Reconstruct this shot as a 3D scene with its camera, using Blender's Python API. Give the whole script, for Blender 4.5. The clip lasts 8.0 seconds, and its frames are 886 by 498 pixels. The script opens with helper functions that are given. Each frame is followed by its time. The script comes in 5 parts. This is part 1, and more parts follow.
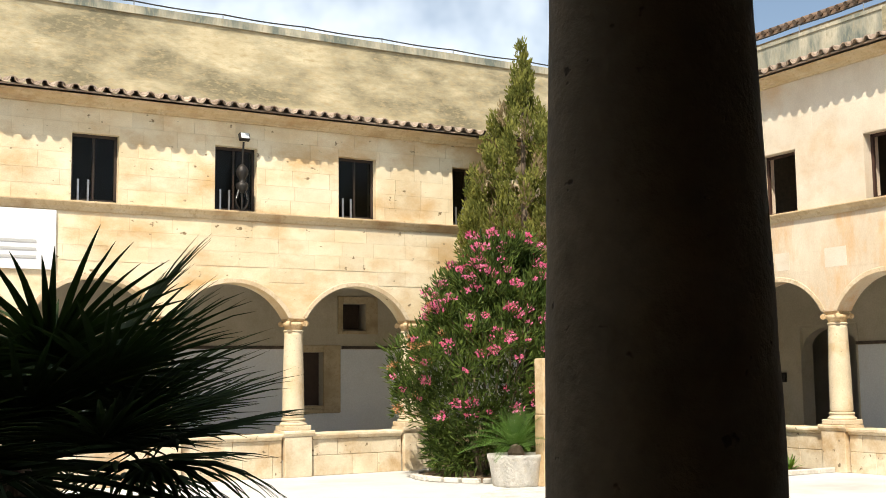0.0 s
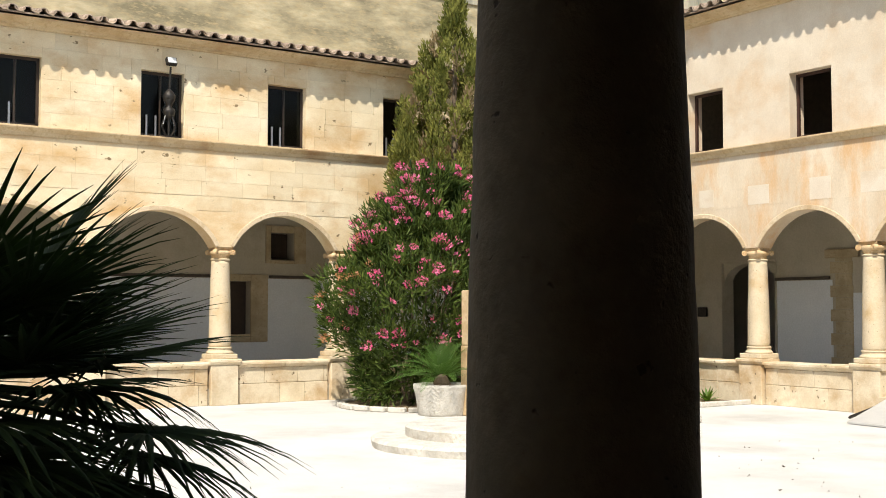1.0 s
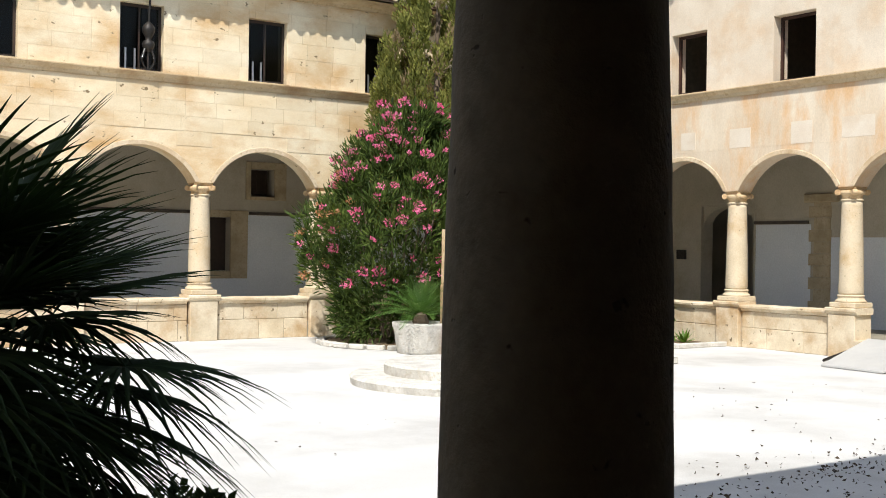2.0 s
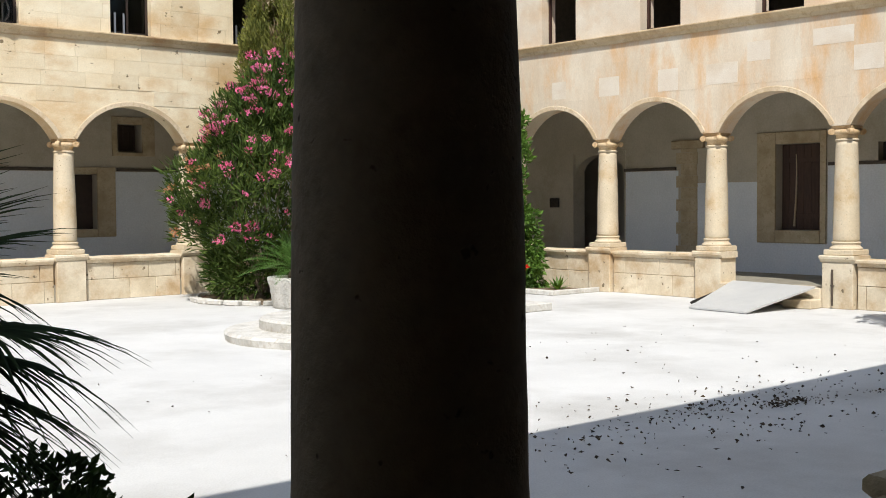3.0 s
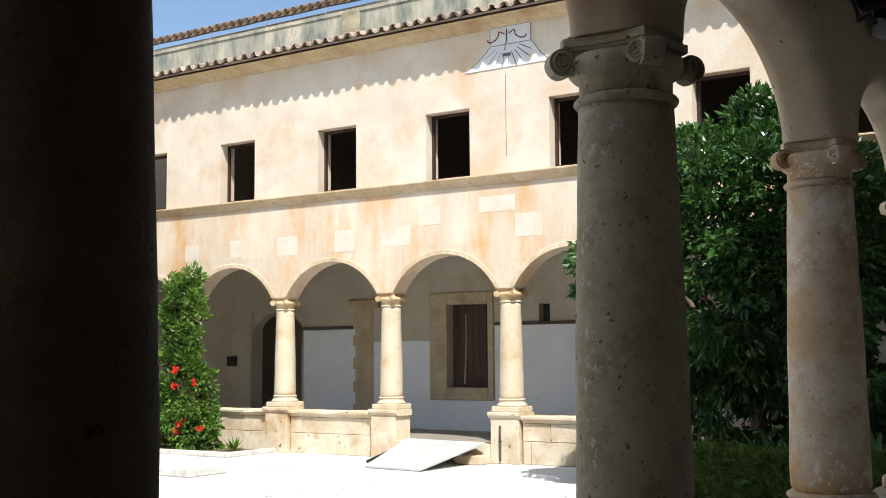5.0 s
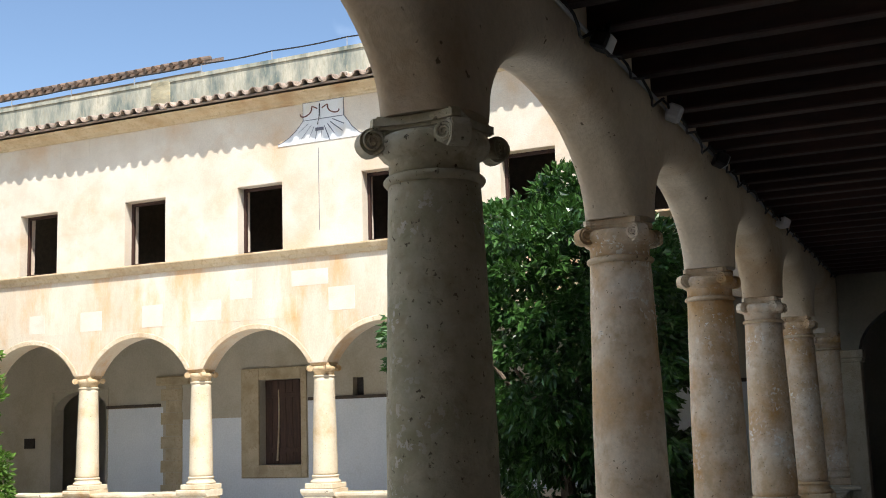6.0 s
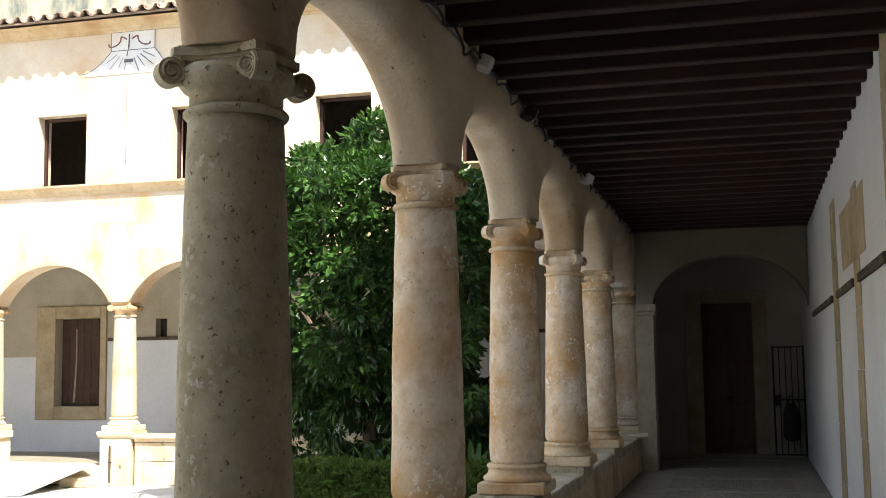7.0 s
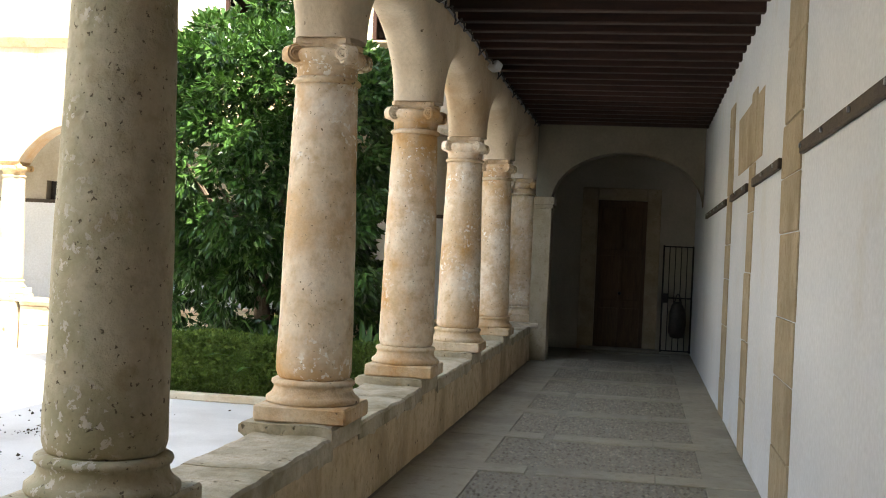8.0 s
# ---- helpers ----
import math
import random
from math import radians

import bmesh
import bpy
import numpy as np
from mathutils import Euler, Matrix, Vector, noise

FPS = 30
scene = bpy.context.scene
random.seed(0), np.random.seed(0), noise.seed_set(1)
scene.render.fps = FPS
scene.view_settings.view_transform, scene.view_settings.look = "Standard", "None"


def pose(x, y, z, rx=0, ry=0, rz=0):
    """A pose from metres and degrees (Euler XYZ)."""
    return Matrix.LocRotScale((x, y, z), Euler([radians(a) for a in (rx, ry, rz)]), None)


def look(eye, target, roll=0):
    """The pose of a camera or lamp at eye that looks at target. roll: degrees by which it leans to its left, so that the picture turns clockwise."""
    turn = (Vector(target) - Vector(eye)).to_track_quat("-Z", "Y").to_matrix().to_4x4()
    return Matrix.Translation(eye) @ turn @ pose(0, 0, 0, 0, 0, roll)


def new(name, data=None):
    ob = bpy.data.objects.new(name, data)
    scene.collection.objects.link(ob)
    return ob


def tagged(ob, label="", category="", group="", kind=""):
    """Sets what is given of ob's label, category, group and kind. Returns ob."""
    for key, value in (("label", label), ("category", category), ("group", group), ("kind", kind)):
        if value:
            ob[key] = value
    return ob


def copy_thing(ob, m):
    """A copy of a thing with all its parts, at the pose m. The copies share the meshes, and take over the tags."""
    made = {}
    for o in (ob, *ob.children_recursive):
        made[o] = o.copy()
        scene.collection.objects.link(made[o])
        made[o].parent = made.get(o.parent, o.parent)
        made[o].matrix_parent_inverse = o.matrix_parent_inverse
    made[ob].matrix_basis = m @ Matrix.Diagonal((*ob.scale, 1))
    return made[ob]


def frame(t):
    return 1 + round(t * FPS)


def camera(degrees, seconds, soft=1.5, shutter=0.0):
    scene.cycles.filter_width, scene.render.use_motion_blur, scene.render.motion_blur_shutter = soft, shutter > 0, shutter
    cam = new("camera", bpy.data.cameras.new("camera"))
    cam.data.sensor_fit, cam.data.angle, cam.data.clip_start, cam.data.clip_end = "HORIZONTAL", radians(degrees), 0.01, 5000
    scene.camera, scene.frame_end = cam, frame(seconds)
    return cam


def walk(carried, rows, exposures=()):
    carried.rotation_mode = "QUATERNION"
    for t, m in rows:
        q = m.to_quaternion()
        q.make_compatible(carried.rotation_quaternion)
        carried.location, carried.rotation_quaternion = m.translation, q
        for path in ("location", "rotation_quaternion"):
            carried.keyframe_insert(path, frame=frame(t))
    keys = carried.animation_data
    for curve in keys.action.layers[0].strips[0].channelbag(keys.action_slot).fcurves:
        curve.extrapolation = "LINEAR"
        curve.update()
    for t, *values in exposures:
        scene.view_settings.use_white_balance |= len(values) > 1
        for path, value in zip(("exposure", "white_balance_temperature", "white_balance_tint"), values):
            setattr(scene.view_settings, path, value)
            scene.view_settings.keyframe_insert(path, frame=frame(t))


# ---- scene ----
cam = camera(42.1, 8.0, 0.95)
PATH = [
    (0, (-0.194, 0.039, 1.649), (0.808, 1.756, 1.871), -0.7),
    (0.5, (-0.207, 0.014, 1.644), (0.881, 1.681, 1.841), -0.4),
    (1, (-0.202, 0.013, 1.642), (0.908, 1.673, 1.745), -0.0),
    (1.2, (-0.198, 0.014, 1.641), (0.917, 1.669, 1.731), 0.1),
    (2.5, (-0.162, 0.021, 1.629), (1.027, 1.627, 1.565), 0.6),
    (3, (-0.11, 0.022, 1.626), (1.196, 1.535, 1.542), -0.4),
    (3.5, (-0.061, 0.029, 1.622), (1.405, 1.388, 1.575), -0.0),
    (4, (-0.009, 0.025, 1.632), (1.589, 1.227, 1.583), -0.5),
    (4.2, (-0.004, 0.019, 1.635), (1.62, 1.187, 1.642), -0.0),
    (5.3, (-0.044, -0.026, 1.662), (1.638, 1.028, 1.904), -0.4),
    (5.5, (-0.047, -0.022, 1.663), (1.664, 0.975, 1.941), -0.5),
    (6, (-0.028, -0.034, 1.676), (1.778, 0.772, 1.979), -1.8),
    (6.5, (-0.02, -0.058, 1.669), (1.853, 0.586, 1.945), -1.9),
    (7, (0.017, -0.077, 1.65), (1.941, 0.432, 1.856), -0.7),
    (7.5, (0.035, -0.083, 1.655), (1.985, 0.348, 1.767), 1.1),
    (8, (0.121, -0.09, 1.647), (2.091, 0.253, 1.654), 2.6),
]
EXPOSURES = [(0, 0.28, 7350, 10), (1, 0.14, 7100, 10), (2.5, 0.04, 6400, 10), (3, -0.07, 6400, 10), (3.5, -0.02, 6450, 10), (4, 0.02, 6500, 10), (5.5, 0.48, 6250, 10), (6, 0.52, 6250, 10), (6.5, 0.72, 6550, 10), (7, 1.22, 6850, 10), (7.5, 1.76, 7050, 10), (8, 2.05, 7100, 10)]
walk(cam, [(t, look(eye, target, roll)) for t, eye, target, roll in PATH], EXPOSURES)


# ---- world, sun ----
SUN_DIR = Vector((0.52, 0.53, -1.0)).normalized()
world = bpy.data.worlds.new("sky_world")
world.use_nodes = True
scene.world = world
wt = world.node_tree
sky = wt.nodes.new("ShaderNodeTexSky")
sky.sky_type, sky.sun_disc, sky.sun_elevation, sky.sun_rotation = "NISHITA", False, radians(53.4), radians(224.5)
sky.air_density, sky.dust_density = 1.0, 0.35
sky_co = wt.nodes.new("ShaderNodeTexCoord")
cloud = wt.nodes.new("ShaderNodeTexNoise")
cloud.inputs["Scale"].default_value, cloud.inputs["Detail"].default_value, cloud.inputs["Roughness"].default_value = 2.2, 6, 0.55
cloud_ramp = wt.nodes.new("ShaderNodeValToRGB")
cloud_ramp.color_ramp.elements[0].position, cloud_ramp.color_ramp.elements[1].position = 0.47, 0.80
cloud_mix = wt.nodes.new("ShaderNodeMix")
cloud_mix.data_type = "RGBA"
cloud_mix.inputs["B"].default_value = (15.0, 16.5, 18.0, 1)
wt.links.new(sky_co.outputs["Generated"], cloud.inputs["Vector"])
wt.links.new(cloud.outputs["Fac"], cloud_ramp.inputs[0])
wt.links.new(cloud_ramp.outputs[0], cloud_mix.inputs["Factor"])
wt.links.new(sky.outputs[0], cloud_mix.inputs["A"])
wt.links.new(cloud_mix.outputs["Result"], wt.nodes["Background"].inputs[0])
wt.nodes["Background"].inputs[1].default_value = 0.12
sun = new("sun", bpy.data.lights.new("sun", "SUN"))
sun.data.energy, sun.data.angle, sun.data.color = 5.0, radians(0.5), (1.0, 0.96, 0.90)
sun.matrix_world = look(-SUN_DIR * 60, (0, 0, 0))


# ---- materials ----
def mat(name, c1, c2, scale=6.0, rough=0.85, bump=0.15, stain=None, stain_scale=0.7, stain_at=0.55, fine=60.0, per_object=0.0, metal=0.0, stretch=None, island=0.0, pits=0.0, flakes=None, pit_at=0.69):
    m = bpy.data.materials.new(name)
    m.use_nodes = True
    nt = m.node_tree
    bsdf = nt.nodes["Principled BSDF"]
    bsdf.inputs["Roughness"].default_value, bsdf.inputs["Metallic"].default_value = rough, metal
    geo = nt.nodes.new("ShaderNodeNewGeometry")
    vec = geo.outputs["Position"]
    if stretch:
        mp = nt.nodes.new("ShaderNodeMapping")
        mp.inputs["Scale"].default_value = stretch
        nt.links.new(vec, mp.inputs[0])
        vec = mp.outputs[0]

    def noise_node(sc, detail):
        n = nt.nodes.new("ShaderNodeTexNoise")
        n.inputs["Scale"].default_value, n.inputs["Detail"].default_value, n.inputs["Roughness"].default_value = sc, detail, 0.62
        nt.links.new(vec, n.inputs["Vector"])
        return n

    def ramp(src, lo, hi):
        r = nt.nodes.new("ShaderNodeMapRange")
        r.inputs["From Min"].default_value, r.inputs["From Max"].default_value = lo, hi
        nt.links.new(src, r.inputs["Value"])
        return r.outputs[0]

    def blend(fac, a, b):
        x = nt.nodes.new("ShaderNodeMix")
        x.data_type = "RGBA"
        nt.links.new(fac, x.inputs["Factor"])
        for key, v in (("A", a), ("B", b)):
            if isinstance(v, tuple):
                x.inputs[key].default_value = (*v, 1)
            else:
                nt.links.new(v, x.inputs[key])
        return x.outputs["Result"]

    col = blend(ramp(noise_node(scale, 5).outputs["Fac"], 0.32, 0.68), c1, c2)
    if stain:
        col = blend(ramp(noise_node(stain_scale, 6).outputs["Fac"], stain_at - 0.06, stain_at + 0.16), col, stain)
    if bump >= 0.3:
        mott = ramp(noise_node(max(9.0, scale * 4), 3).outputs["Fac"], 0.5, 0.72)
        col = blend(mott, col, (c1[0] * 0.86, c1[1] * 0.82, c1[2] * 0.76))
    grain = noise_node(fine, 4)
    if pits:
        hole = ramp(noise_node(pits, 2).outputs["Fac"], pit_at, pit_at + 0.05)
        col = blend(hole, col, (c1[0] * 0.35, c1[1] * 0.32, c1[2] * 0.28))
    if flakes:
        both = nt.nodes.new("ShaderNodeMath")
        both.operation = "MULTIPLY"
        nt.links.new(ramp(noise_node(24, 3).outputs["Fac"], 0.56, 0.60), both.inputs[0])
        nt.links.new(ramp(noise_node(1.9, 2).outputs["Fac"], 0.54, 0.64), both.inputs[1])
        col = blend(both.outputs[0], col, flakes)
    hsv = nt.nodes.new("ShaderNodeHueSaturation")
    nt.links.new(col, hsv.inputs["Color"])
    val = ramp(grain.outputs["Fac"], 0.0, 1.0)
    add = nt.nodes.new("ShaderNodeMath")
    add.operation = "MULTIPLY_ADD"
    nt.links.new(val, add.inputs[0])
    add.inputs[1].default_value, add.inputs[2].default_value = 0.36, 0.82
    last = add.outputs[0]
    if per_object or island:
        info = nt.nodes.new("ShaderNodeObjectInfo").outputs["Random"] if per_object else geo.outputs["Random Per Island"]
        amp = per_object or island
        k = nt.nodes.new("ShaderNodeMath")
        k.operation = "MULTIPLY_ADD"
        nt.links.new(info, k.inputs[0])
        k.inputs[1].default_value, k.inputs[2].default_value = amp, 1 - amp / 2
        mul = nt.nodes.new("ShaderNodeMath")
        mul.operation = "MULTIPLY"
        nt.links.new(last, mul.inputs[0])
        nt.links.new(k.outputs[0], mul.inputs[1])
        last = mul.outputs[0]
    nt.links.new(last, hsv.inputs["Value"])
    nt.links.new(hsv.outputs[0], bsdf.inputs["Base Color"])
    if bump:
        b = nt.nodes.new("ShaderNodeBump")
        b.inputs["Strength"].default_value, b.inputs["Distance"].default_value = bump, 0.02
        height = grain.outputs["Fac"]
        if pits:
            dig = nt.nodes.new("ShaderNodeMath")
            dig.operation = "MULTIPLY_ADD"
            nt.links.new(hole, dig.inputs[0])
            dig.inputs[1].default_value = -1.2
            nt.links.new(height, dig.inputs[2])
            height = dig.outputs[0]
        nt.links.new(height, b.inputs["Height"])
        nt.links.new(b.outputs[0], bsdf.inputs["Normal"])
    return m


def leaf_mat(name, c1, c2, rough=0.5, trans=0.25, scale=3.0, gloss=0.2):
    m = mat(name, c1, c2, scale, rough, 0, island=0.7, fine=25)
    nt = m.node_tree
    bsdf, out = nt.nodes["Principled BSDF"], nt.nodes["Material Output"]
    bsdf.inputs["Specular IOR Level"].default_value = gloss
    tr, mx = nt.nodes.new("ShaderNodeBsdfTranslucent"), nt.nodes.new("ShaderNodeMixShader")
    tr.inputs[0].default_value = (c2[0] * 1.4, c2[1] * 1.6, c2[2] * 0.8, 1)
    mx.inputs[0].default_value = trans
    nt.links.new(bsdf.outputs[0], mx.inputs[1])
    nt.links.new(tr.outputs[0], mx.inputs[2])
    nt.links.new(mx.outputs[0], out.inputs[0])
    return m


ASHLAR = mat("ashlar_limestone", (0.70, 0.55, 0.34), (0.86, 0.76, 0.56), 0.9, 0.9, 0.28, (0.60, 0.38, 0.17), 0.7, 0.54, 36, per_object=0.13, pits=5.0, pit_at=0.69, stretch=(0.9, 0.9, 1.5))
RENDERED = mat("pale_rendered_stone", (0.64, 0.53, 0.40), (0.75, 0.66, 0.53), 1.0, 0.9, 0.2, (0.64, 0.46, 0.29), 0.75, 0.55, 40, per_object=0.035)
EASTLOW = mat("orange_stained_stone", (0.65, 0.52, 0.37), (0.76, 0.67, 0.53), 1.1, 0.9, 0.2, (0.66, 0.38, 0.16), 1.0, 0.535, 40, per_object=0.05, stretch=(1.3, 1.3, 0.5))
NEWSTONE = mat("pale_replacement_block", (0.70, 0.60, 0.475), (0.75, 0.67, 0.55), 2.2, 0.9, 0.2, (0.66, 0.54, 0.40), 1.5, 0.58)
JOINT = mat("wall_core_mortar", (0.46, 0.34, 0.20), (0.55, 0.43, 0.27), 3, 0.95, 0.3)
MOULD = mat("moulded_ochre_stone", (0.57, 0.42, 0.24), (0.68, 0.55, 0.36), 2.5, 0.9, 0.3, (0.42, 0.26, 0.13), 1.2, 0.55)
COLUMN = mat("worn_column_limestone", (0.58, 0.48, 0.33), (0.70, 0.60, 0.44), 1.6, 0.85, 0.28, (0.50, 0.35, 0.18), 1.6, 0.56, 34, pits=30.0)
CAPSTONE = mat("ochre_capital_stone", (0.58, 0.41, 0.22), (0.72, 0.56, 0.36), 4.0, 0.9, 0.3, (0.46, 0.28, 0.12), 2.5, 0.54, 34)
PARAPET = mat("weathered_parapet_stone", (0.58, 0.48, 0.33), (0.76, 0.67, 0.51), 1.6, 0.9, 0.29, (0.47, 0.32, 0.17), 1.5, 0.53, 28, per_object=0.16, pits=7.0, pit_at=0.68)
PITTED = mat("pitted_grey_limestone", (0.46, 0.40, 0.27), (0.61, 0.54, 0.39), 2.4, 0.88, 0.6, (0.34, 0.305, 0.175), 1.9, 0.50, 26, pits=38.0, flakes=(0.60, 0.55, 0.45), pit_at=0.655)
NEARCOL = mat("ochre_stained_limestone", (0.66, 0.49, 0.30), (0.87, 0.76, 0.61), 1.7, 0.85, 0.4, (0.56, 0.32, 0.12), 2.1, 0.50, 34, pits=40.0, pit_at=0.675, flakes=(0.90, 0.84, 0.75))
NEARBASE = mat("ochre_moulded_base", (0.62, 0.46, 0.27), (0.76, 0.65, 0.50), 3.0, 0.88, 0.45, (0.50, 0.29, 0.12), 2.2, 0.51, 34, pits=20.0)
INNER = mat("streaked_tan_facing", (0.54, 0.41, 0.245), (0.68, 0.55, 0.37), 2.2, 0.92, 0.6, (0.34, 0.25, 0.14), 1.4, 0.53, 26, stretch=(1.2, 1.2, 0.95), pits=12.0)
ARCHIN = mat("brown_stained_arch_plaster", (0.50, 0.395, 0.265), (0.68, 0.57, 0.42), 1.0, 0.9, 0.28, (0.42, 0.28, 0.15), 0.9, 0.53, 30, pits=16.0)
# Deep shade on the near column is put into this stone's colour.
SHADESTONE = mat("shade_darkened_limestone", (0.175, 0.15, 0.105), (0.235, 0.20, 0.14), 2.0, 0.9, 0.35, (0.15, 0.125, 0.085), 1.5, 0.52, 32, pits=20.0)
MOSSY = mat("mossy_grey_coping", (0.46, 0.40, 0.28), (0.63, 0.555, 0.43), 3.5, 0.92, 0.9, (0.28, 0.235, 0.14), 2.4, 0.50, 22, pits=14.0)
PALESTONE = mat("bleached_rough_stone", (0.58, 0.56, 0.51), (0.70, 0.68, 0.63), 4, 0.92, 0.8, (0.40, 0.38, 0.34), 2.2, 0.56, 25)
ARCHST = mat("arch_ring_stone", (0.62, 0.48, 0.31), (0.74, 0.62, 0.45), 3, 0.9, 0.3, (0.46, 0.31, 0.16), 1.3, 0.57)
UPPER = mat("stained_upper_plaster", (0.50, 0.42, 0.26), (0.70, 0.62, 0.42), 1.5, 0.95, 0.35, (0.23, 0.205, 0.13), 0.85, 0.455, 18, stretch=(0.5, 0.5, 1.3))
LICHEN = mat("lichened_terrace_wall", (0.40, 0.385, 0.30), (0.58, 0.52, 0.39), 0.9, 0.95, 0.4, (0.15, 0.175, 0.15), 1.3, 0.455, 20, stretch=(1.4, 1.4, 0.45))
WHITE = mat("white_limewash", (0.67, 0.71, 0.75), (0.74, 0.77, 0.80), 1.3, 0.9, 0.12, (0.62, 0.62, 0.58), 0.9, 0.62, 25)
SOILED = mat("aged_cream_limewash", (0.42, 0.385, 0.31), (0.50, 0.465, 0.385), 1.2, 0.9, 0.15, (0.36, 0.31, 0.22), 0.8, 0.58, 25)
# Shade at the end of the walk is put into this plaster's colour.
SHADEPLASTER = mat("shade_darkened_plaster", (0.19, 0.17, 0.125), (0.25, 0.225, 0.17), 1.4, 0.95, 0.2, (0.19, 0.16, 0.11), 0.9, 0.56, 25)
STRIP = mat("exposed_sandstone_strip", (0.42, 0.345, 0.225), (0.52, 0.44, 0.31), 4, 0.9, 0.4, (0.32, 0.25, 0.15), 1.8, 0.55)
GROUND = mat("pale_courtyard_paving", (0.58, 0.575, 0.555), (0.66, 0.655, 0.635), 0.8, 0.9, 0.25, (0.47, 0.46, 0.435), 0.45, 0.56, 60)
SLAB = mat("walk_stone_slab", (0.28, 0.255, 0.195), (0.36, 0.33, 0.26), 2.5, 0.75, 0.3, (0.20, 0.18, 0.15), 0.9, 0.57, 70)
PEBBLE = mat("walk_pebble", (0.20, 0.18, 0.14), (0.32, 0.29, 0.23), 9, 0.7, 0.3, island=0.6)
BEDDING = mat("pebble_mortar", (0.24, 0.22, 0.18), (0.29, 0.27, 0.22), 9, 0.9, 0.4)
WOOD = mat("dark_red_brown_beam", (0.026, 0.0078, 0.0034), (0.042, 0.014, 0.006), 5, 0.75, 0.3, (0.014, 0.0055, 0.003), 2, 0.55, 50, stretch=(6, 1, 6))
BOARD = mat("dark_ceiling_board", (0.016, 0.0065, 0.004), (0.028, 0.012, 0.007), 4, 0.65, 0.3)
RAILWOOD = mat("dark_rail_wood", (0.06, 0.045, 0.035), (0.11, 0.085, 0.06), 8, 0.7, 0.4)
DOORWOOD = mat("aged_brown_door_wood", (0.13, 0.075, 0.040), (0.19, 0.115, 0.06), 6, 0.6, 0.3, (0.09, 0.05, 0.03), 2, 0.56, 50, stretch=(5, 5, 0.7))
FRAMEWOOD = mat("window_frame_wood", (0.030, 0.018, 0.012), (0.05, 0.03, 0.02), 8, 0.6, 0.2)
CASEMENT = mat("red_brown_casement_wood", (0.034, 0.014, 0.009), (0.06, 0.025, 0.016), 8, 0.6, 0.2)
SHUTTER = mat("dark_red_brown_shutter_wood", (0.050, 0.026, 0.018), (0.085, 0.045, 0.03), 6, 0.6, 0.3, (0.035, 0.018, 0.012), 2, 0.56, 50, stretch=(5, 5, 0.7))
TILE = mat("terracotta_roof_tile", (0.34, 0.24, 0.17), (0.54, 0.45, 0.36), 5, 0.9, 0.4, (0.16, 0.12, 0.09), 3, 0.52, 40, per_object=0.5)
OLDTILE = mat("old_brown_roof_tile", (0.14, 0.085, 0.055), (0.24, 0.16, 0.105), 5, 0.9, 0.4, (0.12, 0.09, 0.07), 3, 0.52, 40, per_object=0.5)
IRON = mat("dark_iron", (0.025, 0.022, 0.02), (0.05, 0.045, 0.04), 20, 0.5, 0.2, metal=0.6)
GALV = mat("galvanised_grey_metal", (0.35, 0.36, 0.37), (0.45, 0.46, 0.47), 12, 0.45, 0.1, metal=0.8)
RAMP = mat("grey_ramp_plate", (0.47, 0.47, 0.46), (0.53, 0.53, 0.51), 2, 0.6, 0.1)
WHITEPAINT = mat("white_paint", (0.78, 0.79, 0.82), (0.82, 0.83, 0.85), 3, 0.6, 0.05)
DIALPAINT = mat("white_dial_plaster", (0.70, 0.68, 0.65), (0.75, 0.74, 0.72), 2, 0.85, 0.1, (0.68, 0.60, 0.48), 1.6, 0.57)
DIALLINE = mat("dark_dial_line", (0.10, 0.10, 0.12), (0.15, 0.14, 0.16), 9, 0.9, 0)
DIALRED = mat("brown_dial_scroll", (0.16, 0.07, 0.06), (0.22, 0.10, 0.08), 9, 0.9, 0)
SOIL = mat("dry_planting_soil", (0.14, 0.10, 0.06), (0.22, 0.16, 0.10), 8, 0.95, 0.8)
BARK = mat("grey_brown_bark", (0.14, 0.10, 0.07), (0.22, 0.17, 0.12), 12, 0.9, 0.7, stretch=(2, 2, 0.6))
LITTER = mat("fallen_dry_leaf", (0.035, 0.025, 0.015), (0.09, 0.06, 0.03), 10, 0.8, 0.1, island=0.6)
FICUS = leaf_mat("glossy_tree_leaf", (0.013, 0.044, 0.010), (0.074, 0.16, 0.034), 0.28, 0.08, 3.0, 0.5)
HEDGE = leaf_mat("hedge_leaf", (0.05, 0.095, 0.02), (0.17, 0.24, 0.06), 0.5, 0.2, 7.0)
SHRUB = leaf_mat("dark_shrub_leaf", (0.018, 0.038, 0.011), (0.05, 0.085, 0.022), 0.6, 0.08)
CYPRESS = leaf_mat("cypress_spray", (0.065, 0.080, 0.017), (0.26, 0.255, 0.065), 0.8, 0.14, 2.6)
CYPDRY = leaf_mat("dry_cypress_spray", (0.22, 0.16, 0.09), (0.30, 0.23, 0.13), 0.8, 0.15)
OLEAF = leaf_mat("oleander_leaf", (0.012, 0.034, 0.007), (0.125, 0.175, 0.036), 0.6, 0.08, 2.8)
PINK = leaf_mat("pink_oleander_petal", (0.62, 0.05, 0.20), (0.86, 0.29, 0.50), 0.7, 0.2, 5.0)
FADED = leaf_mat("faded_oleander_petal", (0.42, 0.19, 0.11), (0.56, 0.30, 0.19), 0.7, 0.3)
PALM = leaf_mat("fan_palm_leaflet", (0.018, 0.036, 0.013), (0.036, 0.062, 0.022), 0.85, 0.10)
CYCAD = leaf_mat("cycad_leaflet", (0.05, 0.12, 0.025), (0.11, 0.20, 0.05), 0.35, 0.2)
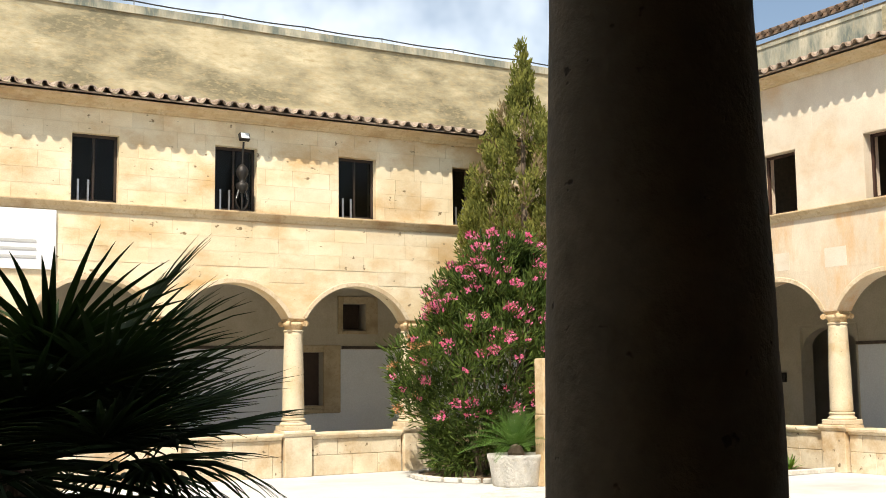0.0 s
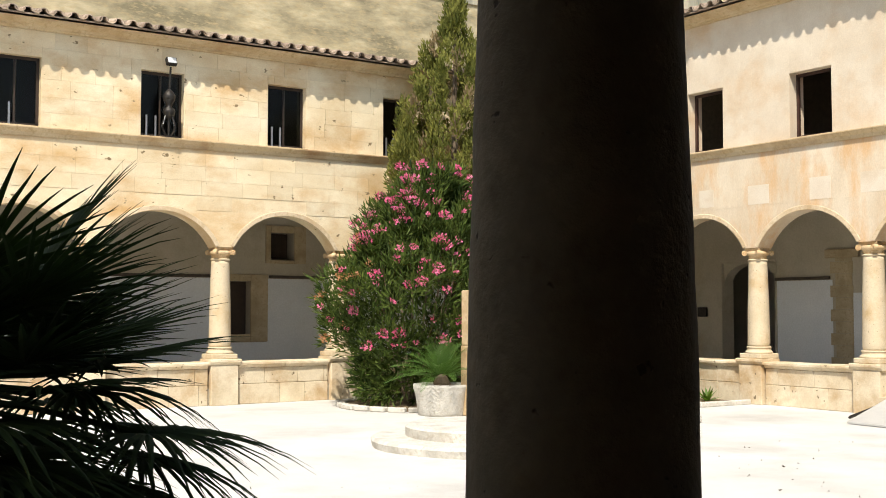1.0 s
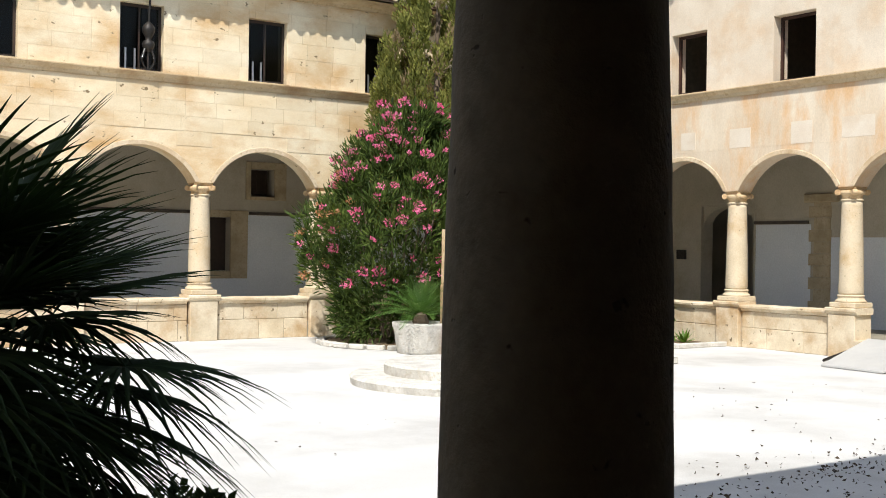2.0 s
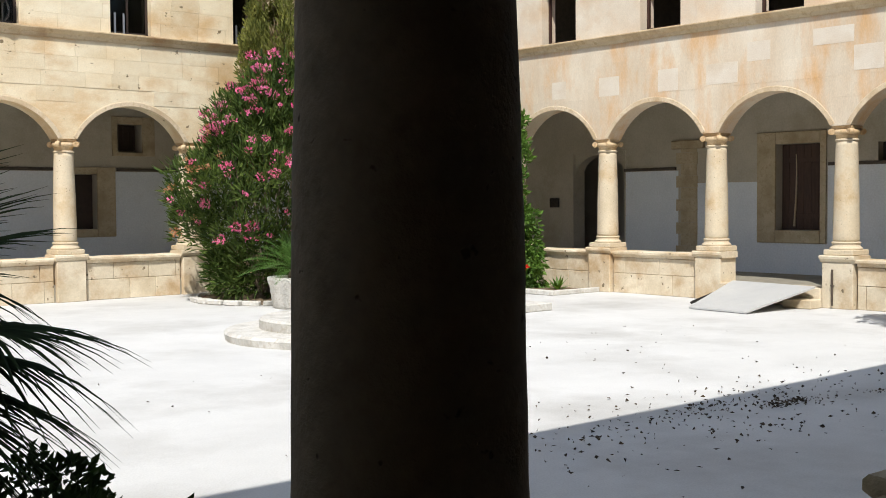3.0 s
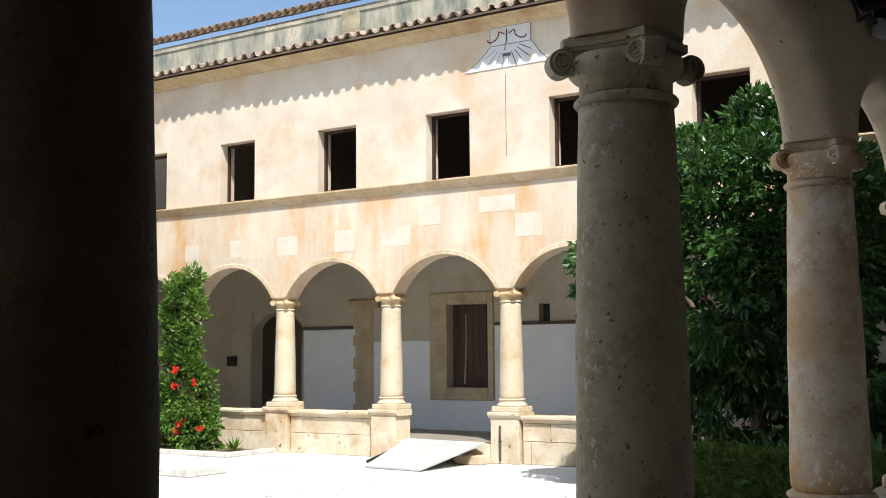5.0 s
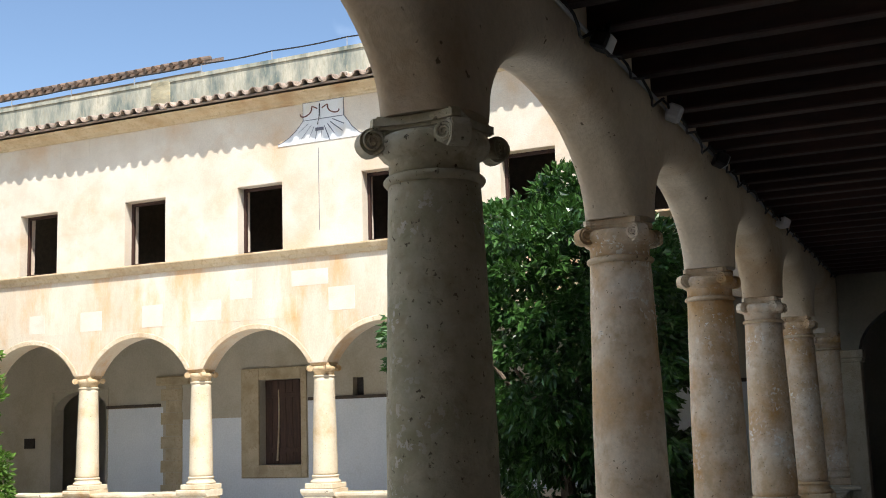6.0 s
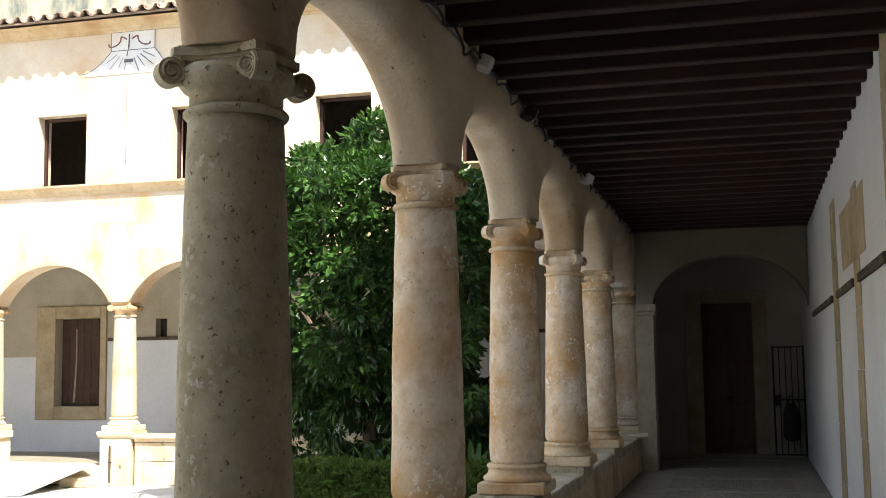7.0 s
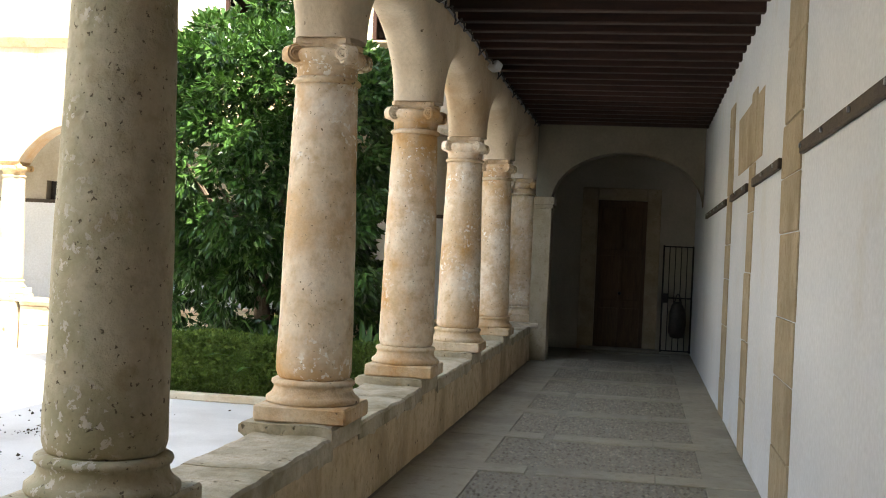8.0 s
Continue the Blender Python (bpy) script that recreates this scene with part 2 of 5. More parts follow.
HIBLEAF = leaf_mat("hibiscus_leaf", (0.035, 0.085, 0.015), (0.15, 0.25, 0.045), 0.45, 0.2, 2.0)
RED = leaf_mat("red_hibiscus_petal", (0.60, 0.03, 0.02), (0.75, 0.07, 0.04), 0.6, 0.3)
GLASS = bpy.data.materials.new("window_glass")
GLASS.use_nodes = True
GLASS.node_tree.nodes["Principled BSDF"].inputs["Transmission Weight"].default_value = 1.0
GLASS.node_tree.nodes["Principled BSDF"].inputs["Roughness"].default_value = 0.03
GLASS.node_tree.nodes["Principled BSDF"].inputs["Base Color"].default_value = (0.2, 0.22, 0.22, 1)
GLASS.node_tree.nodes["Principled BSDF"].inputs["IOR"].default_value = 1.2
LAMPGLASS = mat("frosted_lamp_glass", (0.65, 0.68, 0.70), (0.72, 0.74, 0.76), 5, 0.3, 0)


# ---- builders ----
def link(name, bm, m, parent=None, label="", smooth=False):
    bmesh.ops.recalc_face_normals(bm, faces=bm.faces)
    me = bpy.data.meshes.new(name)
    bm.to_mesh(me)
    bm.free()
    if smooth:
        for p in me.polygons:
            p.use_smooth = True
    me.materials.append(m)
    ob = new(name, me)
    if parent:
        ob.parent = parent
    return tagged(ob, label)


def part(name, bm, m, parent, label="", smooth=False):
    return link(name, bm, m, parent, label, smooth)


def thing(name, m, label, category, group="", kind=""):
    ob = new(name)
    ob.empty_display_size = 0.1
    ob.matrix_world = m
    return tagged(ob, label, category, group, kind)


def box(bm, a, b, bevel=0.0):
    """A box from corner a to corner b added to bm."""
    r = bmesh.ops.create_cube(bm, size=1)["verts"]
    for v in r:
        v.co = Vector([a[i] + (v.co[i] + 0.5) * (b[i] - a[i]) for i in range(3)])
    if bevel:
        edges = list({e for v in r for e in v.link_edges})
        bmesh.ops.bevel(bm, geom=edges, offset=bevel, segments=1, affect="EDGES")
    return bm


def boxes(*pairs, bevel=0.0):
    bm = bmesh.new()
    for a, b in pairs:
        box(bm, a, b, bevel)
    return bm


def lathe(profile, seg=32, wob=0.0):
    """Turn a list of (radius, z) round the z axis."""
    bm = bmesh.new()
    rings = []
    for r, z in profile:
        rings.append([bm.verts.new((r * math.cos(2 * math.pi * k / seg), r * math.sin(2 * math.pi * k / seg), z)) for k in range(seg)])
    for lo, hi in zip(rings, rings[1:]):
        for k in range(seg):
            bm.faces.new((lo[k], lo[(k + 1) % seg], hi[(k + 1) % seg], hi[k]))
    bm.faces.new(rings[0])
    bm.faces.new(rings[-1])
    if wob:
        for v in bm.verts:
            d = noise.noise(v.co * 5) * wob
            v.co += Vector((v.co.x, v.co.y, 0)).normalized() * d
    return bm


def tube(points, radius, seg=6, bm=None, taper=1.0):
    """A round bar along points."""
    bm = bm or bmesh.new()
    pts = [Vector(p) for p in points]
    rings = []
    for i, p in enumerate(pts):
        d = (pts[min(i + 1, len(pts) - 1)] - pts[max(i - 1, 0)]).normalized()
        up = Vector((0, 0, 1)) if abs(d.z) < 0.95 else Vector((1, 0, 0))
        a = d.cross(up).normalized()
        b = a.cross(d)
        r = radius * (1 + (taper - 1) * i / max(1, len(pts) - 1))
        rings.append([bm.verts.new(p + (a * math.cos(2 * math.pi * k / seg) + b * math.sin(2 * math.pi * k / seg)) * r) for k in range(seg)])
    for lo, hi in zip(rings, rings[1:]):
        for k in range(seg):
            bm.faces.new((lo[k], lo[(k + 1) % seg], hi[(k + 1) % seg], hi[k]))
    bm.faces.new(rings[0])
    bm.faces.new(rings[-1])
    return bm


def mapped(bm, f):
    for v in bm.verts:
        v.co = Vector(f(*v.co))
    return bm


def leaves(name, pts, dirs, length, width, m, parent, fold=0.25, label="", rng=None, spread=0.35):
    """Many small folded leaves: one mesh, each leaf four points and two triangles."""
    rng = rng or np.random.default_rng(1)
    pts, dirs = np.asarray(pts, float), np.asarray(dirs, float)
    n = len(pts)
    dirs = dirs / np.maximum(np.linalg.norm(dirs, axis=1, keepdims=True), 1e-6)
    side = np.cross(dirs, rng.normal(size=(n, 3)))
    side /= np.maximum(np.linalg.norm(side, axis=1, keepdims=True), 1e-6)
    nor = np.cross(dirs, side)
    L = length * (1 + spread * rng.uniform(-1, 1, (n, 1)))
    Wd = width * (1 + spread * rng.uniform(-1, 1, (n, 1)))
    mid = pts + dirs * L * 0.45
    v = np.stack([pts, mid + side * Wd / 2 + nor * Wd * fold, pts + dirs * L - nor * L * 0.1, mid - side * Wd / 2 + nor * Wd * fold], 1).reshape(-1, 3)
    k = 4 * np.arange(n)[:, None]
    f = np.concatenate([k + [0, 1, 2], k + [0, 2, 3]], 1).reshape(-1, 3)
    me = bpy.data.meshes.new(name)
    me.from_pydata(v.tolist(), [], f.tolist())
    me.materials.append(m)
    ob = new(name, me)
    ob.parent = parent
    return tagged(ob, label)


# ---- plan ----
FLOOR, G = 0.0, -0.35
YS, YN, XE = 1.87, 22.57, 18.84            # axes of the near, north and east arcades
HALF = 0.22                                # half thickness of the arcade walls
TOP_PIER, TOP_COPE, SPRING, CROWN = 0.60, 0.54, 2.91, 3.62
STRING0, STRING1 = 4.92, 5.09
WALL_S, BACK_E, BACK_N, XW = -1.00, 21.65, 25.60, -6.0
NEAR_U = [-4.18, -1.395, 1.39, 4.175, 6.96, 9.745, 12.53, 15.315, XE]
NORTH_U = [-4.56, -1.79, 0.98, 3.75, 6.52, 9.29, 12.06, 15.3, XE]
EAST_U = [YS, 5.33, 8.12, 10.91, 13.70, 16.52, 19.3, YN]
BEAM, XT = 3.75, 18.55                     # underside of the walk's beams; face of the arch across its end
NEAR = lambda u, v, z: (u, YS - v, z)
NORTH = lambda u, v, z: (u, YN + v, z)
EAST = lambda u, v, z: (XE + v, u, z)


def arc_z(u, c, half, extra=0.0):
    """Height of a segmental arch over its centre c."""
    rise = CROWN - SPRING
    R = (half * half + rise * rise) / (2 * rise)
    d = (R + extra) ** 2 - (u - c) ** 2
    return CROWN - R + math.sqrt(max(d, 0.0))


def arcade_wall(name, f, us, ztop, label, m, cham=0.02, oval=0.0, soft=False):
    """The wall over the columns: arches cut through it, their edges eased, from the springing up to the string course."""
    bm = bmesh.new()
    prof = []
    for a, b in zip(us, us[1:]):
        c, half = (a + b) / 2, (b - a) / 2 - 0.2
        rise = CROWN - SPRING
        R = (half * half + rise * rise) / (2 * rise)
        cz = CROWN - R
        if not prof:
            prof.append((a, SPRING, a, SPRING))
        prof.append((a + 0.2, SPRING, a + 0.2 - cham, SPRING))
        for k in range(1, 28):
            u = c - half * math.cos(math.pi * k / 28)
            z = SPRING + oval * math.sqrt(max(0.0, 1 - ((u - c) / half) ** 2)) ** 1.1 if oval else arc_z(u, c, half)
            g = 1 + cham / R
            prof.append((u, z, c + (u - c) * g, max(cz + (z - cz) * g, SPRING)))
        prof.append((b - 0.2, SPRING, b - 0.2 + cham, SPRING))
    prof.append((us[-1], SPRING, us[-1], SPRING))
    fine = 5 if soft else 2
    face = -0.18 if soft else -HALF
    out = cham * (0.7 if soft else 1.0)
    cols = []
    for u, z, uo, zo in prof:
        ring = []
        for k in range(fine + 1):
            t = math.pi / 2 * k / fine
            e = out / cham * (1 - math.sin(t))
            ring.append((face + out * (1 - math.cos(t)), u + (uo - u) * e, z + (zo - z) * e))
        for k in range(fine + 1):
            t = math.pi / 2 * k / fine
            ring.append((HALF - cham + cham * math.sin(t), u + (uo - u) * (1 - math.cos(t)), z + (zo - z) * (1 - math.cos(t))))
        ring += [(HALF, uo, ztop), (face, ring[0][1], ztop)]
        cols.append([bm.verts.new(f(a, v, b)) for v, a, b in ring])
    m_ = len(cols[0])
    for p, w in zip(cols, cols[1:]):
        for k in range(m_):
            bm.faces.new((p[k], w[k], w[(k + 1) % m_], p[(k + 1) % m_]))
    bm.faces.new(cols[0])
    bm.faces.new(cols[-1])
    ob = link(name, bm, m, smooth=soft)
    if soft:
        ob.data.set_sharp_from_angle(angle=radians(40))
    return tagged(ob, label, "wall", kind="structure")


def arch_rings(f, us, parent):
    """A raised band of stone round each arch, on the courtyard face."""
    for a, b in zip(us, us[1:]):
        c, half = (a + b) / 2, (b - a) / 2 - 0.2
        rise = CROWN - SPRING
        R = (half * half + rise * rise) / (2 * rise)
        t0 = math.asin(half / R)
        bm = bmesh.new()
        rows = []
        for k in range(25):
            t = -t0 + 2 * t0 * k / 24
            s, co = math.sin(t), math.cos(t)
            cz = CROWN - R
            rows.append([bm.verts.new(f(c + s * r, v, max(cz + co * r, SPRING))) for r, v in ((R + 0.004, -HALF - 0.012), (R + 0.085, -HALF - 0.012), (R + 0.098, -HALF - 0.004), (R + 0.098, -HALF + 0.03), (R + 0.004, -HALF + 0.03))])
        for p, q in zip(rows, rows[1:]):
            for k in range(5):
                bm.faces.new((p[k], q[k], q[(k + 1) % 5], p[(k + 1) % 5]))
        bm.faces.new(rows[0])
        bm.faces.new(rows[-1])
        part("arch_band", bm, ARCHST, parent)


def holed_wall(name, f, u0, u1, z0, z1, v0, v1, holes, m, label):
    """A wall with rectangular holes (ua, ub, za, zb) right through."""
    us = sorted({u0, u1, *[h[0] for h in holes], *[h[1] for h in holes]})
    zs = sorted({z0, z1, *[h[2] for h in holes], *[h[3] for h in holes]})
    bm = bmesh.new()
    solid = lambda i, j: 0 <= i < len(us) - 1 and 0 <= j < len(zs) - 1 and not any(h[0] - 1e-6 <= us[i] and us[i + 1] <= h[1] + 1e-6 and h[2] - 1e-6 <= zs[j] and zs[j + 1] <= h[3] + 1e-6 for h in holes)
    cache = {}

    def V(i, j, k):
        if (i, j, k) not in cache:
            cache[(i, j, k)] = bm.verts.new(f(us[i], (v0, v1)[k], zs[j]))
        return cache[(i, j, k)]

    for i in range(len(us) - 1):
        for j in range(len(zs) - 1):
            if not solid(i, j):
                continue
            for k in (0, 1):
                bm.faces.new((V(i, j, k), V(i + 1, j, k), V(i + 1, j + 1, k), V(i, j + 1, k)))
            for (di, dj), (p, q) in (((-1, 0), ((i, j), (i, j + 1))), ((1, 0), ((i + 1, j), (i + 1, j + 1))), ((0, -1), ((i, j), (i + 1, j))), ((0, 1), ((i, j + 1), (i + 1, j + 1)))):
                if not solid(i + di, j + dj):
                    bm.faces.new((V(*p, 0), V(*q, 0), V(*q, 1), V(*p, 1)))
    return tagged(link(name, bm, m), label, "wall", kind="structure")


def moulding(name, f, u0, u1, prof, m, label):
    """A straight run of a profile (v, z)."""
    bm = bmesh.new()
    n = max(2, int((u1 - u0) / 1.2))
    rows = [[bm.verts.new(f(u0 + (u1 - u0) * k / n, v, z)) for v, z in prof] for k in range(n + 1)]
    for p, q in zip(rows, rows[1:]):
        for k in range(len(prof)):
            bm.faces.new((p[k], q[k], q[(k + 1) % len(prof)], p[(k + 1) % len(prof)]))
    bm.faces.new(rows[0])
    bm.faces.new(rows[-1])
    return tagged(link(name, bm, m), label, "moulding", kind="structure")


# ---- ground and floors ----
bm = bmesh.new()
bmesh.ops.create_grid(bm, x_segments=2, y_segments=2, size=400)
bmesh.ops.translate(bm, verts=bm.verts, vec=(8, 12, G - 0.03))
tagged(link("ground", bm, GROUND), "pale dusty ground running out round the cloister", "ground", kind="structure")
bm = bmesh.new()
nx, ny = 60, 50
grid = [[bm.verts.new((XW + 2.5 + (XE - XW - 2.5) * i / nx, YS + (YN - YS) * j / ny, G + 0.012 * noise.noise(Vector((i * 0.31, j * 0.37, 0))))) for j in range(ny + 1)] for i in range(nx + 1)]
for i in range(nx):
    for j in range(ny):
        bm.faces.new((grid[i][j], grid[i + 1][j], grid[i + 1][j + 1], grid[i][j + 1]))
tagged(link("courtyard_paving", bm, GROUND, smooth=True), "sun-bleached pale concrete paving of the courtyard", "paving", kind="structure")
tagged(link("floor", boxes(((XW, WALL_S - 0.3, G - 0.5), (BACK_E, YS - 0.2, -0.012))), BEDDING), "grey mortar bed of the covered walk", "floor", kind="structure")
tagged(link("floor_east", boxes(((XE + 0.2, YS - 0.19, G - 0.5), (BACK_E, YN - 0.2, 0.0))), SLAB), "grey stone floor of the east gallery", "floor", kind="structure")
tagged(link("floor_north", boxes(((XW, YN - 0.19, G - 0.5), (BACK_E, BACK_N, 0.0))), SLAB), "grey stone floor of the north gallery", "floor", kind="structure")

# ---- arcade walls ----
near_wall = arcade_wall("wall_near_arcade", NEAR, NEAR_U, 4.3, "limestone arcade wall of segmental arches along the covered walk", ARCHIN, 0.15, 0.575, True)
north_wall = arcade_wall("wall_north_arcade", NORTH, NORTH_U, STRING0, "sunlit limestone arcade wall of segmental arches", ASHLAR)
east_wall = arcade_wall("wall_east_arcade", EAST, EAST_U, STRING0, "pale sunlit limestone arcade wall of segmental arches", EASTLOW)
for f, us, w in ((NORTH, NORTH_U, north_wall), (EAST, EAST_U, east_wall)):
    arch_rings(f, us, w)
WIN0, WIN1, WINW = 5.10, 6.43, 0.90
N_WIN = [4.62 + 2.78 * k - 2.78 * 3 for k in range(3)] + [4.62, 7.47, 10.24, 13.10, 15.9]
WINE = 1.03
E_WIN = [3.5, 6.10, 8.88, 11.65, 14.42, 17.24, 20.0]
EAVE_N, EAVE_E = 7.12, 8.10
up_n = holed_wall("wall_north_upper", NORTH, XW, XE - 0.3, STRING0, EAVE_N - 0.02, -HALF, HALF, [(u, u + WINW, WIN0, WIN1) for u in N_WIN if u > XW], ASHLAR, "warm limestone upper wall with a row of dark windows")
up_e = holed_wall("wall_east_upper", EAST, YS, YN + 0.3, STRING0, EAVE_E - 0.02, -HALF, HALF, [(u, u + WINE, WIN0, WIN1) for u in E_WIN], RENDERED, "pale limestone upper wall with a row of dark windows")
holed_wall("wall_near_upper", NEAR, XW, XE, 4.3, 7.3, -HALF, HALF, [], RENDERED, "plain upper wall over the covered walk")
for nm, f, u0, u1 in (("trim_string_north", NORTH, XW, XE - 0.25), ("trim_string_east", EAST, YS, YN - 0.25)):
    moulding(nm, f, u0, u1, [(-HALF + 0.05, STRING0 - 0.02), (-HALF - 0.04, STRING0 - 0.02), (-HALF - 0.06, STRING0 + 0.05), (-HALF - 0.10, STRING0 + 0.09), (-HALF - 0.13, STRING0 + 0.13), (-HALF - 0.13, STRING1 - 0.02), (-HALF + 0.05, STRING1)], MOULD, "weathered ochre stone string course under the windows")


def cornice(nm, f, u0, u1, ze):
    moulding(nm, f, u0, u1, [(-HALF + 0.08, ze - 0.19), (-HALF - 0.03, ze - 0.19), (-HALF - 0.05, ze - 0.16), (-HALF - 0.09, ze - 0.145), (-HALF - 0.12, ze - 0.11), (-HALF - 0.22, ze - 0.075), (-HALF - 0.28, ze - 0.055), (-HALF - 0.31, ze - 0.01), (-HALF + 0.08, ze)], MOULD, "moulded ochre stone cornice under the roof tiles")


cornice("trim_cornice_north", NORTH, XW, XE - 0.3, EAVE_N)
cornice("trim_cornice_east", EAST, YS, YN + 0.3, EAVE_E)
cornice("trim_cornice_near", NEAR, XW, XE - 0.3, 7.3)

# back walls of the galleries, with their openings
DOOR_E = (13.11, 14.18, 0.94, 2.79)
SMALL_E = (11.58, 11.84, 2.37, 2.75)
ARCH_E = (18.45, 20.10, 0.0, 2.75)
EB = lambda u, v, z: (BACK_E + v, u, z)
NB = lambda u, v, z: (u, BACK_N + v, z)
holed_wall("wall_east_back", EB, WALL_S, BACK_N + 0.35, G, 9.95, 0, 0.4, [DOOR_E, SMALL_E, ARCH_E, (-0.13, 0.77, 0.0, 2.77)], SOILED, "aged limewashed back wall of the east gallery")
WIN_N = (11.85, 12.48, 2.82, 3.48)
NICHE_N = (10.75, 11.33, 1.02, 2.29)
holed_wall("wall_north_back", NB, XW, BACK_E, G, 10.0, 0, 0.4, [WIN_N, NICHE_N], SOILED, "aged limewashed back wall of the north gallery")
# Unseen dark section, added to cut bounce light on the near column.
tagged(link("wall_south_west", boxes(((XW, WALL_S - 0.35, G), (4.3, WALL_S, 7.9))), DOORWOOD), "unseen dark wall section added to cut bounce light in the walk", "wall", kind="structure")
tagged(link("wall_south", boxes(((4.3, WALL_S - 0.35, G), (BACK_E, WALL_S, 7.9))), WHITE), "white limewashed wall of the covered walk", "wall", kind="structure")
tagged(link("wall_west", boxes(((XW - 0.35, WALL_S - 0.35, G), (XW, BACK_N + 0.4, 7.9))), SOILED), "plain wall closing the west end", "wall", kind="structure")
# Dark partition out of view, added for the same dimming.
tagged(link("wall_walk_west", boxes(((-1.75, WALL_S, 0.0), (-1.45, YS - 0.22, BEAM))), DOORWOOD), "unseen dark partition added to keep light off the near column", "wall", kind="structure")
tagged(link("wall_west_court", boxes(((XW + 2.3, YS + 0.22, G), (XW + 2.7, YN - 0.22, 7.0))), RENDERED), "plain stone wall closing the courtyard", "wall", kind="structure")
tagged(link("wall_behind_doors", boxes(((BACK_E + 2.0, -3, G), (BACK_E + 2.2, 27, 9)), ((XW, BACK_N + 2.0, G), (BACK_E + 2, BACK_N + 2.2, 9)), ((BACK_E + 0.41, -3.2, G), (BACK_E + 2, -3, 9))), SOILED), "plain inner walls of the rooms behind", "wall", kind="structure")

# ceilings and roofs
tagged(link("ceiling", boxes(((XW, WALL_S, BEAM + 0.17), (XT + 0.1, YS - 0.22, BEAM + 0.25))), BOARD), "dark red-brown boarded ceiling of the covered walk", "ceiling", kind="structure")
tagged(link("ceiling_east", boxes(((XE + 0.22, YS - 0.2, 4.24), (BACK_E, YN + 0.2, 4.4))), SOILED), "pale ceiling of the east gallery", "ceiling", kind="structure")
tagged(link("ceiling_north", boxes(((XW, YN + 0.22, 4.24), (BACK_E, BACK_N, 4.41))), SOILED), "pale ceiling of the north gallery", "ceiling", kind="structure")


def roof(name, f, u0, u1, ze, v0, v1, rise, label):
    """A roof slab with barrel tiles laid along its eave."""
    slab_ob = moulding(name, f, u0, u1, [(v0 + 0.06, ze), (v0 + 0.06, ze + 0.03), (v1, ze + rise + 0.03), (v1, ze + rise)], TILE, label)
    slab_ob["category"] = "roof"
    pitch = 0.285
    slope = rise / (v1 - v0)
    meshes = []
    for up in (1, -1):
        b = bmesh.new()
        rows = []
        for s in range(4):
            v = v0 + 0.62 * s / 3
            r = 0.105 - 0.012 * s / 3
            for rr in (r, r - 0.018):
                rows.append([b.verts.new((rr * math.cos(math.pi * k / 8), v, (0.02 if up > 0 else 0.10) + up * rr * math.sin(math.pi * k / 8) + slope * (v - v0))) for k in range(9)])
        for s in range(3):
            for layer in (0, 1):
                p, q = rows[2 * s + layer], rows[2 * s + 2 + layer]
                for k in range(8):
                    b.faces.new((p[k], p[k + 1], q[k + 1], q[k]))
        for k in range(8):
            b.faces.new((rows[0][k], rows[0][k + 1], rows[1][k + 1], rows[1][k]))
        bmesh.ops.recalc_face_normals(b, faces=b.faces)
        me = bpy.data.meshes.new("roof_tile")
        for v in b.verts:
            v.co = Vector(f(v.co.x, v.co.y, v.co.z)) - Vector(f(0, 0, 0))
        b.to_mesh(me)
        b.free()
        me.materials.append(TILE)
        meshes.append(me)
    rng = random.Random(7)
    n = int((u1 - u0) / pitch)
    for k in range(n):
        for i, me in enumerate(meshes):
            t = new("roof_tile", me)
            t.parent = slab_ob
            t.location = Vector(f(u0 + (k + 0.5 * i) * pitch + rng.uniform(-0.012, 0.012), rng.uniform(-0.02, 0.02), ze + 0.02 + rng.uniform(-0.006, 0.006)))
    return slab_ob


# Dark floor and back lining, added so the east windows look unlit inside.
tagged(link("floor_upper_east", boxes(((XE + 0.22, YS, 4.41), (BACK_E - 0.03, YN, 4.45))), RAILWOOD), "dark floor added to cut bounce light in the upper rooms", "floor", kind="structure")
tagged(link("wall_upper_east_lining", boxes(((BACK_E - 0.03, YS, 4.41), (BACK_E - 0.004, YN, 8.05))), RAILWOOD), "dark lining added to keep the upper rooms dim", "wall", kind="structure")
roof("roof_north", NORTH, 2.0, XE - 0.4, EAVE_N, -HALF - 0.50, 3.0, 0.75, "terracotta barrel-tile roof edge over the north wall")
roof("roof_east", EAST, 4.0, YN + 0.3, EAVE_E, -HALF - 0.50, 2.8, 0.75, "terracotta barrel-tile roof edge over the east wall")
tagged(link("roof_north_west", boxes(((XW, YN - 0.7, EAVE_N + 0.02), (2.0, BACK_N, EAVE_N + 0.2))), TILE), "tiled roof over the west part", "roof", kind="structure")
tagged(link("roof_near", boxes(((XW, WALL_S, 7.3), (XE, YS + 0.89, 7.42))), TILE), "tiled roof over the covered walk", "roof", kind="structure")
tagged(link("roof_east_south", boxes(((XE - 0.4, WALL_S, EAVE_E + 0.02), (BACK_E, 4.0, EAVE_E + 0.2))), TILE), "tiled roof at the south corner", "roof", kind="structure")

# ---- columns ----
Z0 = TOP_PIER


